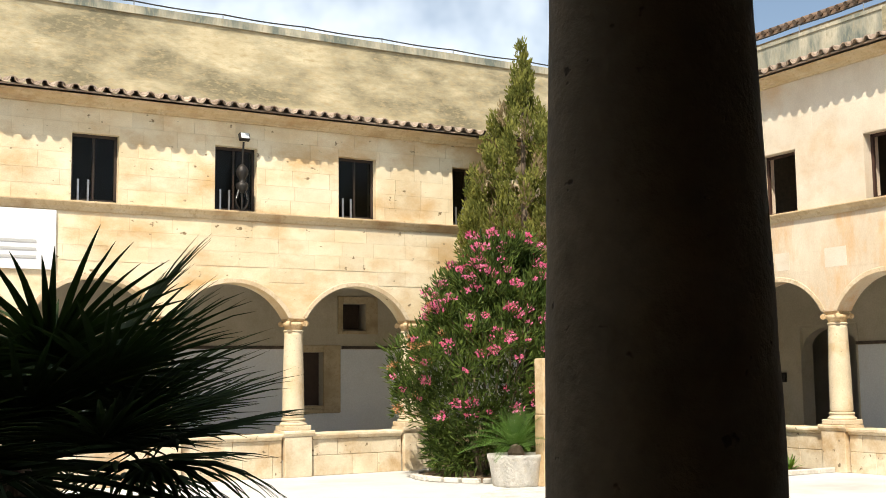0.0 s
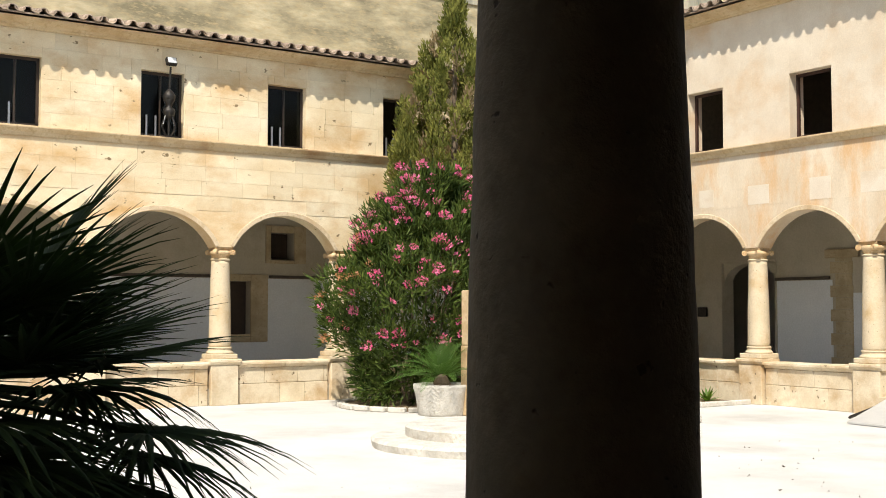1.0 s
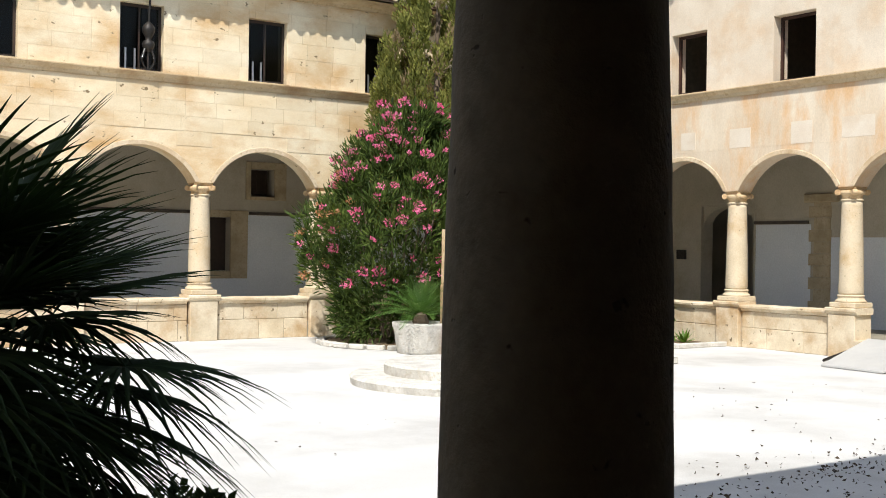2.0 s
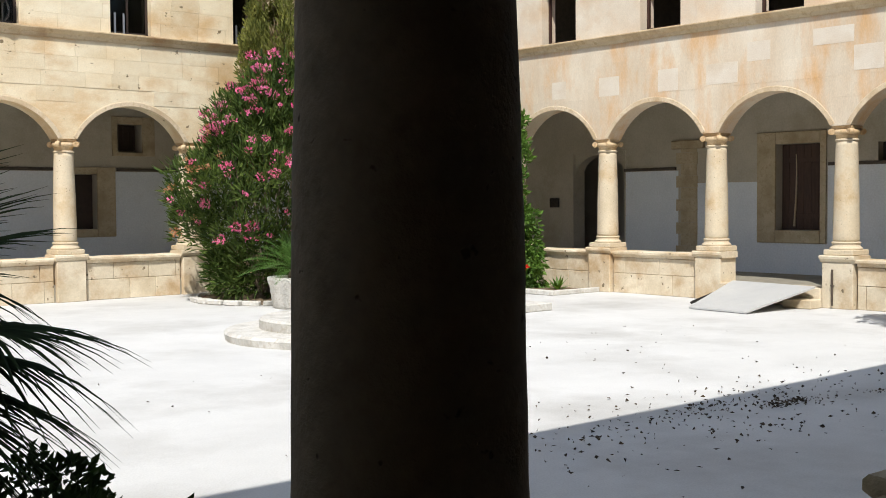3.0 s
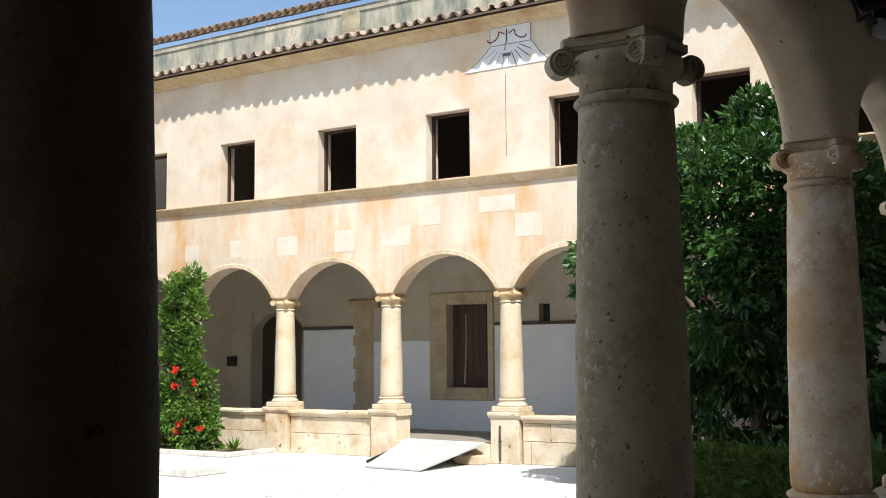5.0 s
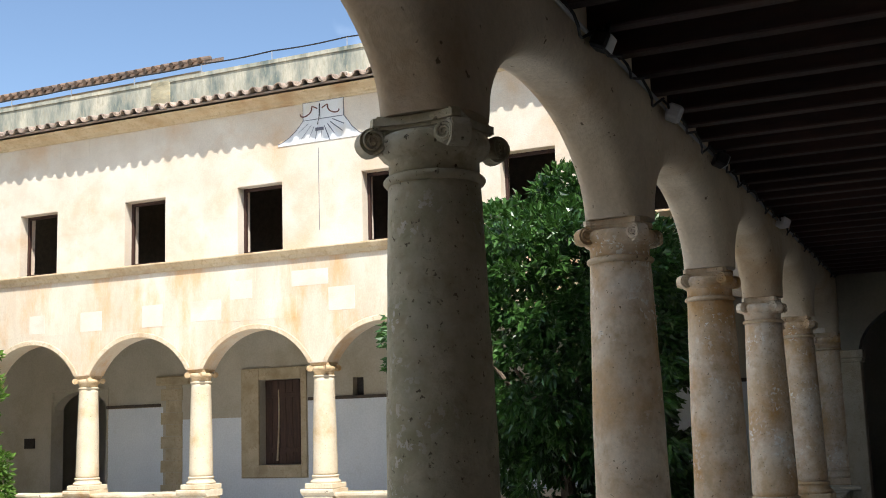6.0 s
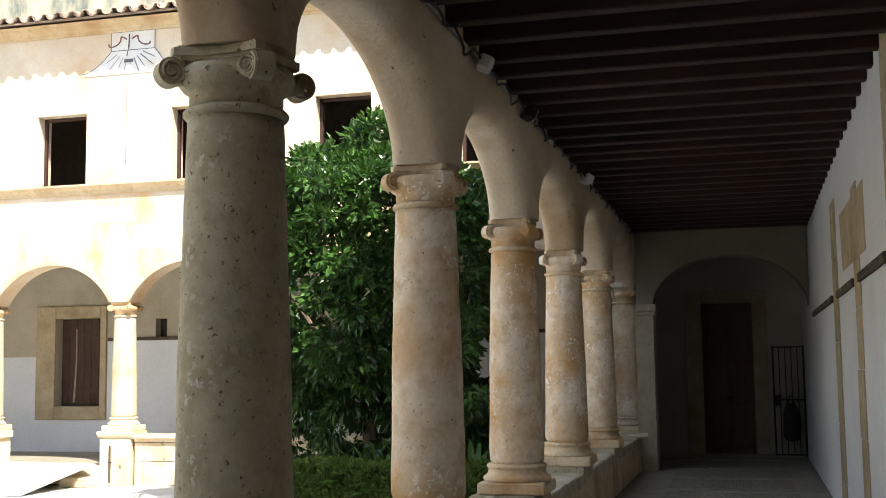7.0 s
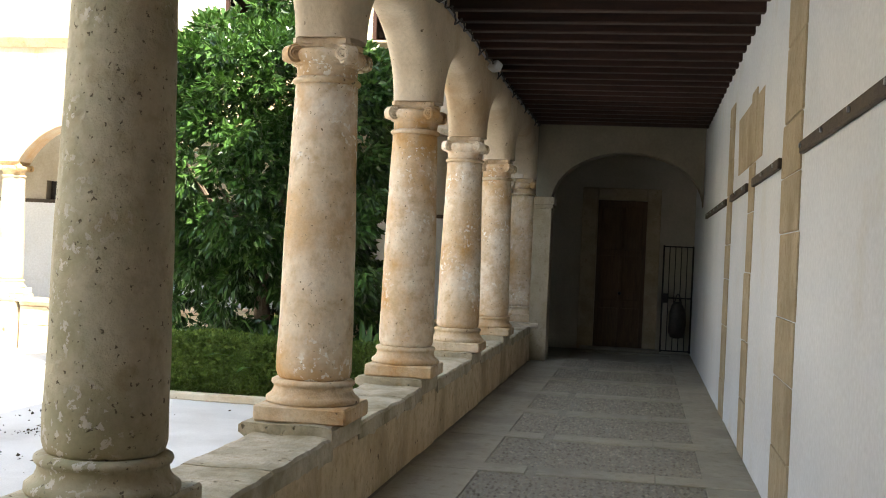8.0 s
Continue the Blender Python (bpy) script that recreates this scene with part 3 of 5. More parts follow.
def volute_mesh():
    """A scroll: a thick disc with a raised spiral on both faces, its axis along x."""
    b = bmesh.new()
    bmesh.ops.create_cone(b, cap_ends=True, segments=20, radius1=0.056, radius2=0.056, depth=0.075)
    for side in (-1, 1):
        pts = []
        for k in range(30):
            t = k / 29
            a = t * 4.4 * math.pi
            r = 0.051 * (1 - 0.82 * t)
            pts.append((r * math.cos(a), r * math.sin(a) * side, side * 0.039))
        tube(pts, 0.0072, 5, b)
    bmesh.ops.rotate(b, verts=b.verts, matrix=Matrix.Rotation(math.pi / 2, 3, "Y"))
    return b


def build_column(radius=0.215, flare=0.275, stone=None, low=None, top=None):
    stone = stone or COLUMN
    low = low or stone
    crown, slab = top or stone, top or low
    col = thing("column", Matrix.Identity(4), "worn limestone column with a scrolled capital on its plinth", "column", "columns of the cloister arcades")
    k = radius / 0.215
    p = boxes(((-0.285, -0.285, 0), (0.285, 0.285, 0.10)), bevel=0.012)
    mapped(p, lambda x, y, z: (x * k, y * k, z))
    part("plinth", p, low, col)
    base = [(0.280, 0.10), (0.287, 0.112), (0.286, 0.132), (0.274, 0.143), (0.264, 0.148), (0.253, 0.160), (0.244, 0.180), (0.241, 0.198), (0.244, 0.208), (0.252, 0.212), (0.257, 0.224), (0.253, 0.236), (0.235, 0.246)]
    part("base", lathe([(r * k, z) for r, z in base], 32), low, col, smooth=True)
    shaft = [(0.205, 0.243), (0.222, 0.26), (0.231, 0.29), (0.232, 0.38), (0.229, 0.46), (0.226, 0.7), (0.221, 1.0), (0.213, 1.3), (0.204, 1.6), (0.196, 1.88), (0.190, 2.04)]
    dense = []
    for (r0, z0), (r1, z1) in zip(shaft, shaft[1:]):
        n = max(1, int((z1 - z0) / 0.08))
        dense += [(r0 + (r1 - r0) * i / n, z0 + (z1 - z0) * i / n) for i in range(n)]
    dense.append(shaft[-1])
    part("shaft", lathe([(r * k, z) for r, z in dense], 40, 0.004), stone, col, smooth=True)
    ring = [(0.188, 2.035), (0.203, 2.042), (0.21, 2.052), (0.21, 2.062), (0.201, 2.073), (0.188, 2.078)]
    part("astragal", lathe([(r * k, z) for r, z in ring], 32), low, col, smooth=True)
    cap = part("capital", lathe([(r * k, z) for r, z in [(0.186, 2.076), (0.187, 2.135), (0.192, 2.145), (0.212, 2.155), (0.228, 2.175), (0.234, 2.20), (0.228, 2.225), (0.21, 2.24)]], 32), crown, col, smooth=True)
    ab = bmesh.new()
    for h, dent, a, b in ((0.80, 0.010, 2.232, 2.258), (0.90, 0.022, 2.258, 2.272), (1.0, 0.030, 2.272, 2.305), (0.93, 0.026, 2.305, 2.314)):
        reach = h * (flare + 0.012) * k * 0.7071
        ring = []
        for side in range(4):
            for j in range(8):
                t = -0.86 + 1.72 * j / 7
                w = Vector((reach - dent * k * math.cos(t / 0.86 * math.pi / 2) ** 0.8, reach * t, 0))
                w.rotate(Matrix.Rotation(side * math.pi / 2, 3, "Z"))
                ring.append(w)
        lo = [ab.verts.new((w.x, w.y, a)) for w in ring]
        hi = [ab.verts.new((w.x, w.y, b)) for w in ring]
        ab.faces.new(lo)
        ab.faces.new(hi)
        for j in range(32):
            ab.faces.new((lo[j], lo[(j + 1) % 32], hi[(j + 1) % 32], hi[j]))
    part("abacus", ab, slab, cap)
    v0 = volute_mesh()
    me = bpy.data.meshes.new("volute")
    bmesh.ops.recalc_face_normals(v0, faces=v0.faces)
    v0.to_mesh(me)
    v0.free()
    me.materials.append(crown)
    for i in range(4):
        v = new("volute", me)
        v.parent = cap
        a = math.pi / 4 + i * math.pi / 2
        v.matrix_basis = Matrix.Translation((flare * k * math.cos(a), flare * k * math.sin(a), 2.205)) @ Matrix.Rotation(a + math.pi / 2, 4, "Z")
        w = new("volute", me)
        w.parent = cap
        a = i * math.pi / 2
        w.matrix_basis = Matrix.Translation((0.19 * k * math.cos(a) - 0.15 * k * math.sin(a), 0.19 * k * math.sin(a) + 0.15 * k * math.cos(a), 2.205)) @ Matrix.Rotation(a, 4, "Z") @ Matrix.Diagonal((1, 0.8, 0.8, 1))
    return col


column = build_column(0.215, 0.243, NEARCOL, NEARBASE)
column.matrix_world = pose(NEAR_U[4], YS, Z0)
tagged(column, "cream limestone column with ochre stains and scrolled capital")
flared = build_column(0.215, 0.272, PITTED)
flared.matrix_world = pose(NEAR_U[3], YS, Z0)
tagged(flared, "pitted limestone column with wide corner scrolls on its capital")
thick = build_column(0.2325, 0.275, SHADESTONE)
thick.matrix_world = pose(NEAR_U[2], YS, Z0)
tagged(thick, "thick worn limestone column with its deep shade put into the stone colour")
for u in NEAR_U[:2] + NEAR_U[5:]:
    copy_thing(column, pose(u, YS, Z0, rz=random.choice((0, 90, 180))))
sunlit = build_column(top=CAPSTONE)
sunlit.matrix_world = pose(NORTH_U[0], YN, Z0)
for u in NORTH_U[1:-1]:
    copy_thing(sunlit, pose(u, YN, Z0, rz=random.choice((0, 90, 180))))
for u in EAST_U[1:]:
    copy_thing(sunlit, pose(XE, u, Z0, rz=random.choice((0, 90, 180))))


# ---- parapets: pier under each column, a low wall of blocks and a coping between ----
def rough(bm, amp, scale=4.0):
    for v in bm.verts:
        v.co += Vector((noise.noise(v.co * scale), noise.noise(v.co * scale + Vector((9, 0, 0))), 0.6 * noise.noise(v.co * scale + Vector((0, 9, 0))))) * amp
    return bm


def cope_profile(bm, f, u0, u1, top, out=0.0):
    prof = [(0.225, top - 0.13), (0.228, top - 0.10), (0.226, top - 0.02), (0.21, top - 0.003), (0.12, top + 0.004), (-0.1, top - 0.004), (-0.26 - out, top), (-0.285 - out, top - 0.02), (-0.285 - out, top - 0.06), (-0.25 - out, top - 0.085), (-0.22 - out, top - 0.13)]
    n = max(2, int((u1 - u0) / 0.12))
    rows = [[bm.verts.new(f(u0 + (u1 - u0) * k / n, v, z)) for v, z in prof] for k in range(n + 1)]
    for p, q in zip(rows, rows[1:]):
        for k in range(len(prof)):
            bm.faces.new((p[k], q[k], q[(k + 1) % len(prof)], p[(k + 1) % len(prof)]))
    bm.faces.new(rows[0])
    bm.faces.new(rows[-1])
    return bm


def parapet(f, us, gaps, name, low, rng):
    cope = MOSSY if f is NEAR else PARAPET
    for u in us:
        pier = thing(name + "_pier", Matrix.Identity(4), "squared weathered limestone pier carrying a column", "pier", "piers under the columns")
        b = bmesh.new()
        box(b, (-0.30, -0.30, low), (0.30, 0.225, TOP_PIER - 0.13), 0.01)
        mapped(b, lambda x, y, z: f(u + x, y, z))
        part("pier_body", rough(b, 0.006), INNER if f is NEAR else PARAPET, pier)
        b = bmesh.new()
        cope_profile(b, f, u - 0.345, u + 0.345, TOP_PIER, 0.06)
        part("pier_cap", rough(rough(b, 0.008), 0.008, 13), cope, pier)
    for i, (a, b_) in enumerate(zip(us, us[1:])):
        if i in gaps:
            continue
        para = thing(name + "_parapet", Matrix.Identity(4), "low weathered limestone parapet with a worn moulded coping", "parapet", "parapets between the columns")
        b = bmesh.new()
        box(b, (a + 0.33, -0.17, low), (b_ - 0.33, 0.21, TOP_COPE - 0.131))
        part("core", mapped(b, f), JOINT, para)
        if f is NEAR:
            b = bmesh.new()
            bmesh.ops.create_grid(b, x_segments=24, y_segments=6, size=0.5)
            c0, c1 = a + 0.29, b_ - 0.29
            mapped(b, lambda x, y, z: f(c0 + (x + 0.5) * (c1 - c0), 0.227, (y + 0.5) * (TOP_COPE - 0.11)))
            r = bmesh.ops.extrude_face_region(b, geom=b.faces[:])["geom"]
            bmesh.ops.translate(b, verts=[v for v in r if isinstance(v, bmesh.types.BMVert)], vec=(0, 0.02, 0))
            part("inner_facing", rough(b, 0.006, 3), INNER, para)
        span = b_ - a - 0.68
        n = 2 + (rng.random() < 0.5)
        cuts = [a + 0.34 + span * k / n for k in range(n + 1)]
        for c0, c1 in zip(cuts, cuts[1:]):
            b = bmesh.new()
            cope_profile(b, f, c0 + 0.004, c1 - 0.004, TOP_COPE + rng.uniform(-0.008, 0.004))
            part("coping_stone", rough(rough(b, 0.014, 5), 0.012, 14), cope, para)
        z = low
        for h in (0.42, TOP_COPE - 0.135 - low - 0.42):
            x = a + 0.335
            while x < b_ - 0.36:
                w = min(rng.uniform(0.5, 0.95), b_ - 0.335 - x)
                for v0, v1 in ((-0.205, -0.165), (0.205, 0.229)):
                    if v0 > 0 and f is NEAR:
                        continue
                    if v0 > 0 and z + h < 0.02:
                        continue
                    b = bmesh.new()
                    box(b, (x + 0.004, v0, max(z, 0.0 if v0 > 0 and f is not EAST else z) + 0.004), (x + w - 0.004, v1, z + h - 0.004), 0.008)
                    part("stone_block", rough(mapped(b, f), 0.005, 7), PARAPET, para)
                x += w
            z += h


parapet(NEAR, NEAR_U, (), "walk", G, random.Random(3))
parapet(NORTH, NORTH_U, (), "north", G, random.Random(4))
parapet(EAST, EAST_U, (3,), "east", G, random.Random(5))


# ---- windows of the upper walls ----
def window(f, u, name, broad=WINW):
    """A dark wooden casement set deep in its opening, with panes and two short posts of a guard."""
    w = thing(name, Matrix.Identity(4), "dark wooden casement window set deep in a stone opening" if f is NORTH else "open brown casement window in a deep stone opening", "window", "upper windows", "structure")
    a, b_, v = u, u + broad, (-0.07 if f is NORTH else 0.0)
    b = bmesh.new()
    bars = [((a, v, WIN0), (a + 0.055, v + 0.06, WIN1)), ((b_ - 0.055, v, WIN0), (b_, v + 0.06, WIN1)), ((a, v, WIN0), (b_, v + 0.06, WIN0 + 0.06)), ((a, v, WIN1 - 0.06), (b_, v + 0.06, WIN1))]
    if f is NORTH:
        bars.append((((a + b_) / 2 - 0.014, v + 0.02, WIN0), ((a + b_) / 2 + 0.014, v + 0.05, WIN1)))
    for p, q in bars:
        box(b, p, q)
    part("window_frame", mapped(b, f), FRAMEWOOD if f is NORTH else CASEMENT, w)
    for s in (0, 1) if f is NORTH else ():
        x0 = a + 0.055 + s * (broad / 2 - 0.025)
        b = boxes(((x0, v + 0.025, WIN0 + 0.06), (x0 + broad / 2 - 0.085, v + 0.031, WIN1 - 0.06)))
        part("pane", mapped(b, f), GLASS, w)
    for x in (a + 0.14, a + 0.33) if f is NORTH else ():
        b = boxes(((x, v - 0.035, WIN0 + 0.01), (x + 0.035, v - 0.005, WIN0 + 0.44)))
        part("guard_post", mapped(b, f), GALV, w)
    b = boxes(((a - 0.04, -HALF - 0.03, WIN0 - 0.035), (b_ + 0.04, v, WIN0)), bevel=0.006)
    part("window_sill", mapped(b, f), MOULD, w)
    return w


for k, u in enumerate([u for u in N_WIN if u > 1]):
    window(NORTH, u, "window_north_%d" % (k + 1))
for k, u in enumerate(E_WIN):
    window(EAST, u, "window_east_%d" % (k + 1), WINE)


# ---- beams of the walk ceiling ----
beam_bm = boxes(((-0.055, WALL_S, BEAM), (0.055, YS - 0.21, BEAM + 0.175)), bevel=0.01)
beam_me = bpy.data.meshes.new("beam")
beam_bm.to_mesh(beam_me)
beam_bm.free()
beam_me.materials.append(WOOD)
x = XW + 0.3
while x < XT - 0.1:
    b = new("ceiling_beam", beam_me)
    b.location = (x, 0, random.uniform(-0.008, 0.008))
    tagged(b, "dark red-brown wooden ceiling beam across the walk", "beam", "ceiling beams", "structure")
    x += 0.46

# floor bands and pebble panels of the walk
rng = random.Random(11)
xs = [-3.0 + 1.72 * k for k in range(15)]
floor_ob = bpy.data.objects["floor"]
for k, x in enumerate(xs):
    for y in (-0.25, 0.65, 1.28):
        b = boxes(((x - 0.16, y - 0.9 + (0.35 if y > 1 else 0), -0.02), (x + 0.16, y + (0.33 if y > 1 else -0.006), 0.002)), bevel=0.004)
        part("band_slab", b, SLAB, floor_ob)
    for y0, y1 in ((-1.0, -0.62), (1.08, 1.62)):
        if x < BACK_E - 2:
            part("edge_slab", boxes(((x + 0.166, y0, -0.02), (x + 1.554, y1, 0.0)), bevel=0.004), SLAB, floor_ob)
nr = np.random.default_rng(5)
px_, py_ = np.meshgrid(np.arange(3.5, 19.5, 0.05), np.arange(-0.60, 1.06, 0.05))
P = np.stack([px_.ravel(), py_.ravel()], 1) + nr.uniform(-0.016, 0.016, (px_.size, 2))
keep = [min(abs(q - x) for x in xs) > 0.18 for q in P[:, 0]]
P = P[keep]
n = len(P)
R_ = nr.uniform(0.014, 0.024, n)
ang = nr.uniform(0, 6.28, n)
V, F = [], []
for i in range(6):
    a = ang + i * math.pi / 3
    V.append(np.stack([P[:, 0] + R_ * np.cos(a), P[:, 1] + 0.8 * R_ * np.sin(a), np.full(n, -0.012)], 1))
V.append(np.stack([P[:, 0], P[:, 1], -0.012 + nr.uniform(0.009, 0.014, n)], 1))
V = np.stack(V, 1).reshape(-1, 3)
for i in range(6):
    F.append(np.stack([7 * np.arange(n) + i, 7 * np.arange(n) + (i + 1) % 6, 7 * np.arange(n) + 6], 1))
me = bpy.data.meshes.new("pebbles")
me.from_pydata(V.tolist(), [], np.concatenate(F).tolist())
me.materials.append(PEBBLE)
tagged(new("pebbles", me), "small dark pebbles set in mortar panels of the walk", "pebbles", kind="stuff")

# ---- south wall: sandstone strips, rail, patch ----
for nm, x0, x1, z1 in (("wall_strip", 7.25, 8.15, 4.2), ("wall_strip", 10.25, 10.75, 3.2), ("wall_strip", 12.75, 13.4, 3.4)):
    st = thing(nm, Matrix.Identity(4), "bare sandstone strip running up the white wall", "stone strip", "strips on the wall", "structure")
    z = 0.0
    while z < z1 - 0.05:
        h = min(rng.uniform(0.35, 0.6), z1 - z)
        j = rng.uniform(-0.03, 0.03)
        b = boxes(((x0 + j, WALL_S - 0.03, z + 0.004), (x1 + j + rng.uniform(-0.02, 0.03), WALL_S + 0.012, z + h - 0.004)), bevel=0.006)
        part("strip_stone", rough(b, 0.006, 6), STRIP, st)
        z += h
for x0, x1 in ((4.4, 7.15), (8.25, 10.2), (10.8, 12.7), (13.45, 17.5)):
    rail = thing("wall_rail", Matrix.Identity(4), "dark worn wooden rail fixed along the white wall", "rail", "wall rails")
    part("board", boxes(((x0, WALL_S + 0.002, 2.325), (x1, WALL_S + 0.035, 2.40)), bevel=0.006), RAILWOOD, rail)
    x = x0 + 0.25
    while x < x1 - 0.1:
        b = bmesh.new()
        bmesh.ops.create_cone(b, cap_ends=True, segments=8, radius1=0.014, radius2=0.014, depth=0.012)
        bmesh.ops.rotate(b, verts=b.verts, matrix=Matrix.Rotation(math.pi / 2, 3, "X"))
        bmesh.ops.translate(b, verts=b.verts, vec=(x, WALL_S + 0.045, 2.365))
        part("screw_head", b, GALV, rail)
        x += 0.8
tagged(link("wall_patch", rough(boxes(((9.7, WALL_S - 0.02, 2.55), (12.1, WALL_S + 0.006, 3.12)), bevel=0.004), 0.01), STRIP), "ochre sandstone patch left bare in the wall", "wall patch", kind="structure")


# ---- end of the walk: the arch across it, the door wall, the iron gate ----
bm = bmesh.new()
prof = [(WALL_S, BEAM + 0.3), (WALL_S, 0.0), (-0.98, 0.0), (-0.98, 2.55)]
for k in range(1, 24):
    t = math.pi * k / 24
    prof.append((0.21 - 1.19 * math.cos(t), 2.55 + 0.82 * math.sin(t)))
prof += [(1.40, 2.55), (1.40, 0.0), (YS - 0.22, 0.0), (YS - 0.22, BEAM + 0.3)]
for lo, hi in zip(prof[3:], prof[4:-3]):
    quad = [bm.verts.new((x, y, z)) for x in (XT, XT + 0.45) for y, z in ((lo[0], lo[1]), (hi[0], hi[1]), (hi[0], BEAM + 0.3), (lo[0], BEAM + 0.3))]
    for f4 in ((0, 1, 2, 3), (4, 5, 6, 7), (0, 1, 5, 4)):
        bm.faces.new([quad[i] for i in f4])
box(bm, (XT, 1.40, 0.0), (XT + 0.45, YS - 0.22, BEAM + 0.3))
tagged(link("wall_walk_arch", bm, SHADEPLASTER), "limewashed wall with a wide arch across the end of the walk", "wall", kind="structure")
b = boxes(((XT - 0.05, 1.34, 2.50), (XT + 0.47, YS - 0.2, 2.62)), ((XT - 0.03, 1.36, 2.44), (XT + 0.46, YS - 0.2, 2.50)), ((XT - 0.02, 1.385, 0.0), (XT + 0.44, YS - 0.2, 2.44)), bevel=0.008)
tagged(link("pilaster", rough(b, 0.004), STRIP), "bare stone pilaster carrying the end arch", "pilaster", kind="structure")
# Added unseen wall; it shuts the gallery's light out of the corner bay.
tagged(link("wall_corner", boxes(((XT + 0.45, YS - 0.21, 0.0), (BACK_E, YS + 0.2, 4.4))), SHADEPLASTER), "added plain wall keeping light out of the corner bay", "wall", kind="structure")
tagged(link("ceiling_corner", boxes(((XT + 0.1, WALL_S, 4.24), (BACK_E, YS - 0.2, 4.4))), SHADEPLASTER), "ceiling of the corner bay, darkened for shade", "ceiling", kind="structure")
# Unseen slabs, added so the rooms behind the doorways stay dark.
tagged(link("ceiling_rooms", boxes(((BACK_E + 0.4, -3.2, 4.4), (BACK_E + 2.2, 27.8, 4.6)), ((XW, BACK_N + 0.4, 4.4), (BACK_E + 0.39, BACK_N + 2.2, 4.6))), SOILED), "unseen ceiling added to keep daylight out of the rooms behind", "ceiling", kind="structure")


def surround(f, name, outer, inner, depth, m, label, cat):
    """A stone surround of four pieces round an opening: outer and inner (u0, u1, z0, z1)."""
    t = thing(name, Matrix.Identity(4), label, cat, kind="structure")
    (a, b_, c, d), (e, g, h, i) = outer, inner
    for nm, p, q in (("jamb", (a, c), (e, d)), ("jamb", (g, c), (b_, d)), ("lintel", (e, i), (g, d)), ("sill", (e, c), (g, h))):
        if q[0] - p[0] > 0.01 and q[1] - p[1] > 0.01:
            b = boxes(((p[0] + 0.002, -depth, p[1] + 0.002), (q[0] - 0.002, 0.02, q[1] - 0.002)), bevel=0.008)
            part(nm, rough(mapped(b, f), 0.004, 5), m, t)
    return t


door = surround(EB, "door_1", (-0.38, 1.06, 0.0, 2.99), (-0.13, 0.77, 0.0, 2.77), 0.06, STRIP, "tall panelled wooden door in a stone surround, closed", "door")
leaf = part("door_leaf", boxes(((BACK_E + 0.10, -0.13, 0.01), (BACK_E + 0.15, 0.77, 2.77))), DOORWOOD, door)
for y0, y1 in ((-0.06, 0.29), (0.34, 0.70)):
    for z0, z1 in ((0.15, 0.78), (0.92, 1.75), (1.85, 2.65)):
        part("door_panel", boxes(((BACK_E + 0.075, y0, z0), (BACK_E + 0.105, y1, z1)), bevel=0.012), DOORWOOD, door)
b = bmesh.new()
bmesh.ops.create_uvsphere(b, u_segments=12, v_segments=8, radius=0.03)
bmesh.ops.translate(b, verts=b.verts, vec=(BACK_E + 0.07, 0.315, 1.05))
part("door_knob", b, IRON, door, smooth=True)
tagged(link("threshold", boxes(((BACK_E - 0.35, -0.45, 0.0), (BACK_E, 1.0, 0.06)), bevel=0.01), SLAB), "worn stone step before the door", "step", kind="structure")

gate = thing("iron_gate", pose(21.4, 0, 0), "black iron bar gate standing open against the wall", "gate")
b = bmesh.new()
for y in (-0.98, -0.46):
    tube([(0, y, 0.03), (0, y, 1.97)], 0.016, 6, b)
for z in (0.06, 1.02, 1.95):
    tube([(0, -0.98, z), (0, -0.46, z)], 0.014, 6, b)
part("gate_frame", b, IRON, gate)
for k in range(1, 5):
    y = -0.98 + 0.104 * k
    part("bar", tube([(0, y, 0.06), (0, y, 1.95)], 0.009, 6), IRON, gate)
part("lock_plate", boxes(((-0.02, -0.56, 0.93), (0.02, -0.46, 1.10)), bevel=0.005), IRON, gate)
bag = thing("hanging_bag", pose(21.27, -0.74, 0.30), "dark bag hanging from the iron gate", "bag")
sack = lathe([(0.05, 0.0), (0.12, 0.02), (0.155, 0.12), (0.16, 0.30), (0.14, 0.48), (0.10, 0.60), (0.06, 0.66)], 20, 0.02)
part("bag_body", mapped(sack, lambda x, y, z: (0.62 * x, y, z)), IRON, bag, smooth=True)
part("strap", tube([(0, -0.06, 0.64), (0.06, -0.03, 0.76), (0.10, 0, 0.80), (0.06, 0.03, 0.76), (0, 0.06, 0.64)], 0.012, 6), IRON, bag)

# conduit, cable loops and floodlights under the beams, along the arcade
pipe = thing("cable_conduit", Matrix.Identity(4), "pale conduit with dark cables clipped under the beams", "conduit")
part("pipe", tube([(x, YS - 0.245, BEAM - 0.03 + 0.008 * math.sin(x * 3)) for x in np.arange(0.0, 18.4, 0.4)], 0.012, 6), GALV, pipe)
rng = random.Random(21)
for k in range(26):
    x0 = 5.2 + 0.5 * k
    pts = [(x0 + 0.5 * t, YS - 0.27 - 0.02 * math.sin(7 * t), BEAM - 0.02 - (0.05 + 0.05 * (k % 3 == 0)) * math.sin(math.pi * t) + 0.01 * rng.random()) for t in np.linspace(0, 1, 7)]
    part("cable", tube(pts, 0.009, 5), IRON, pipe)
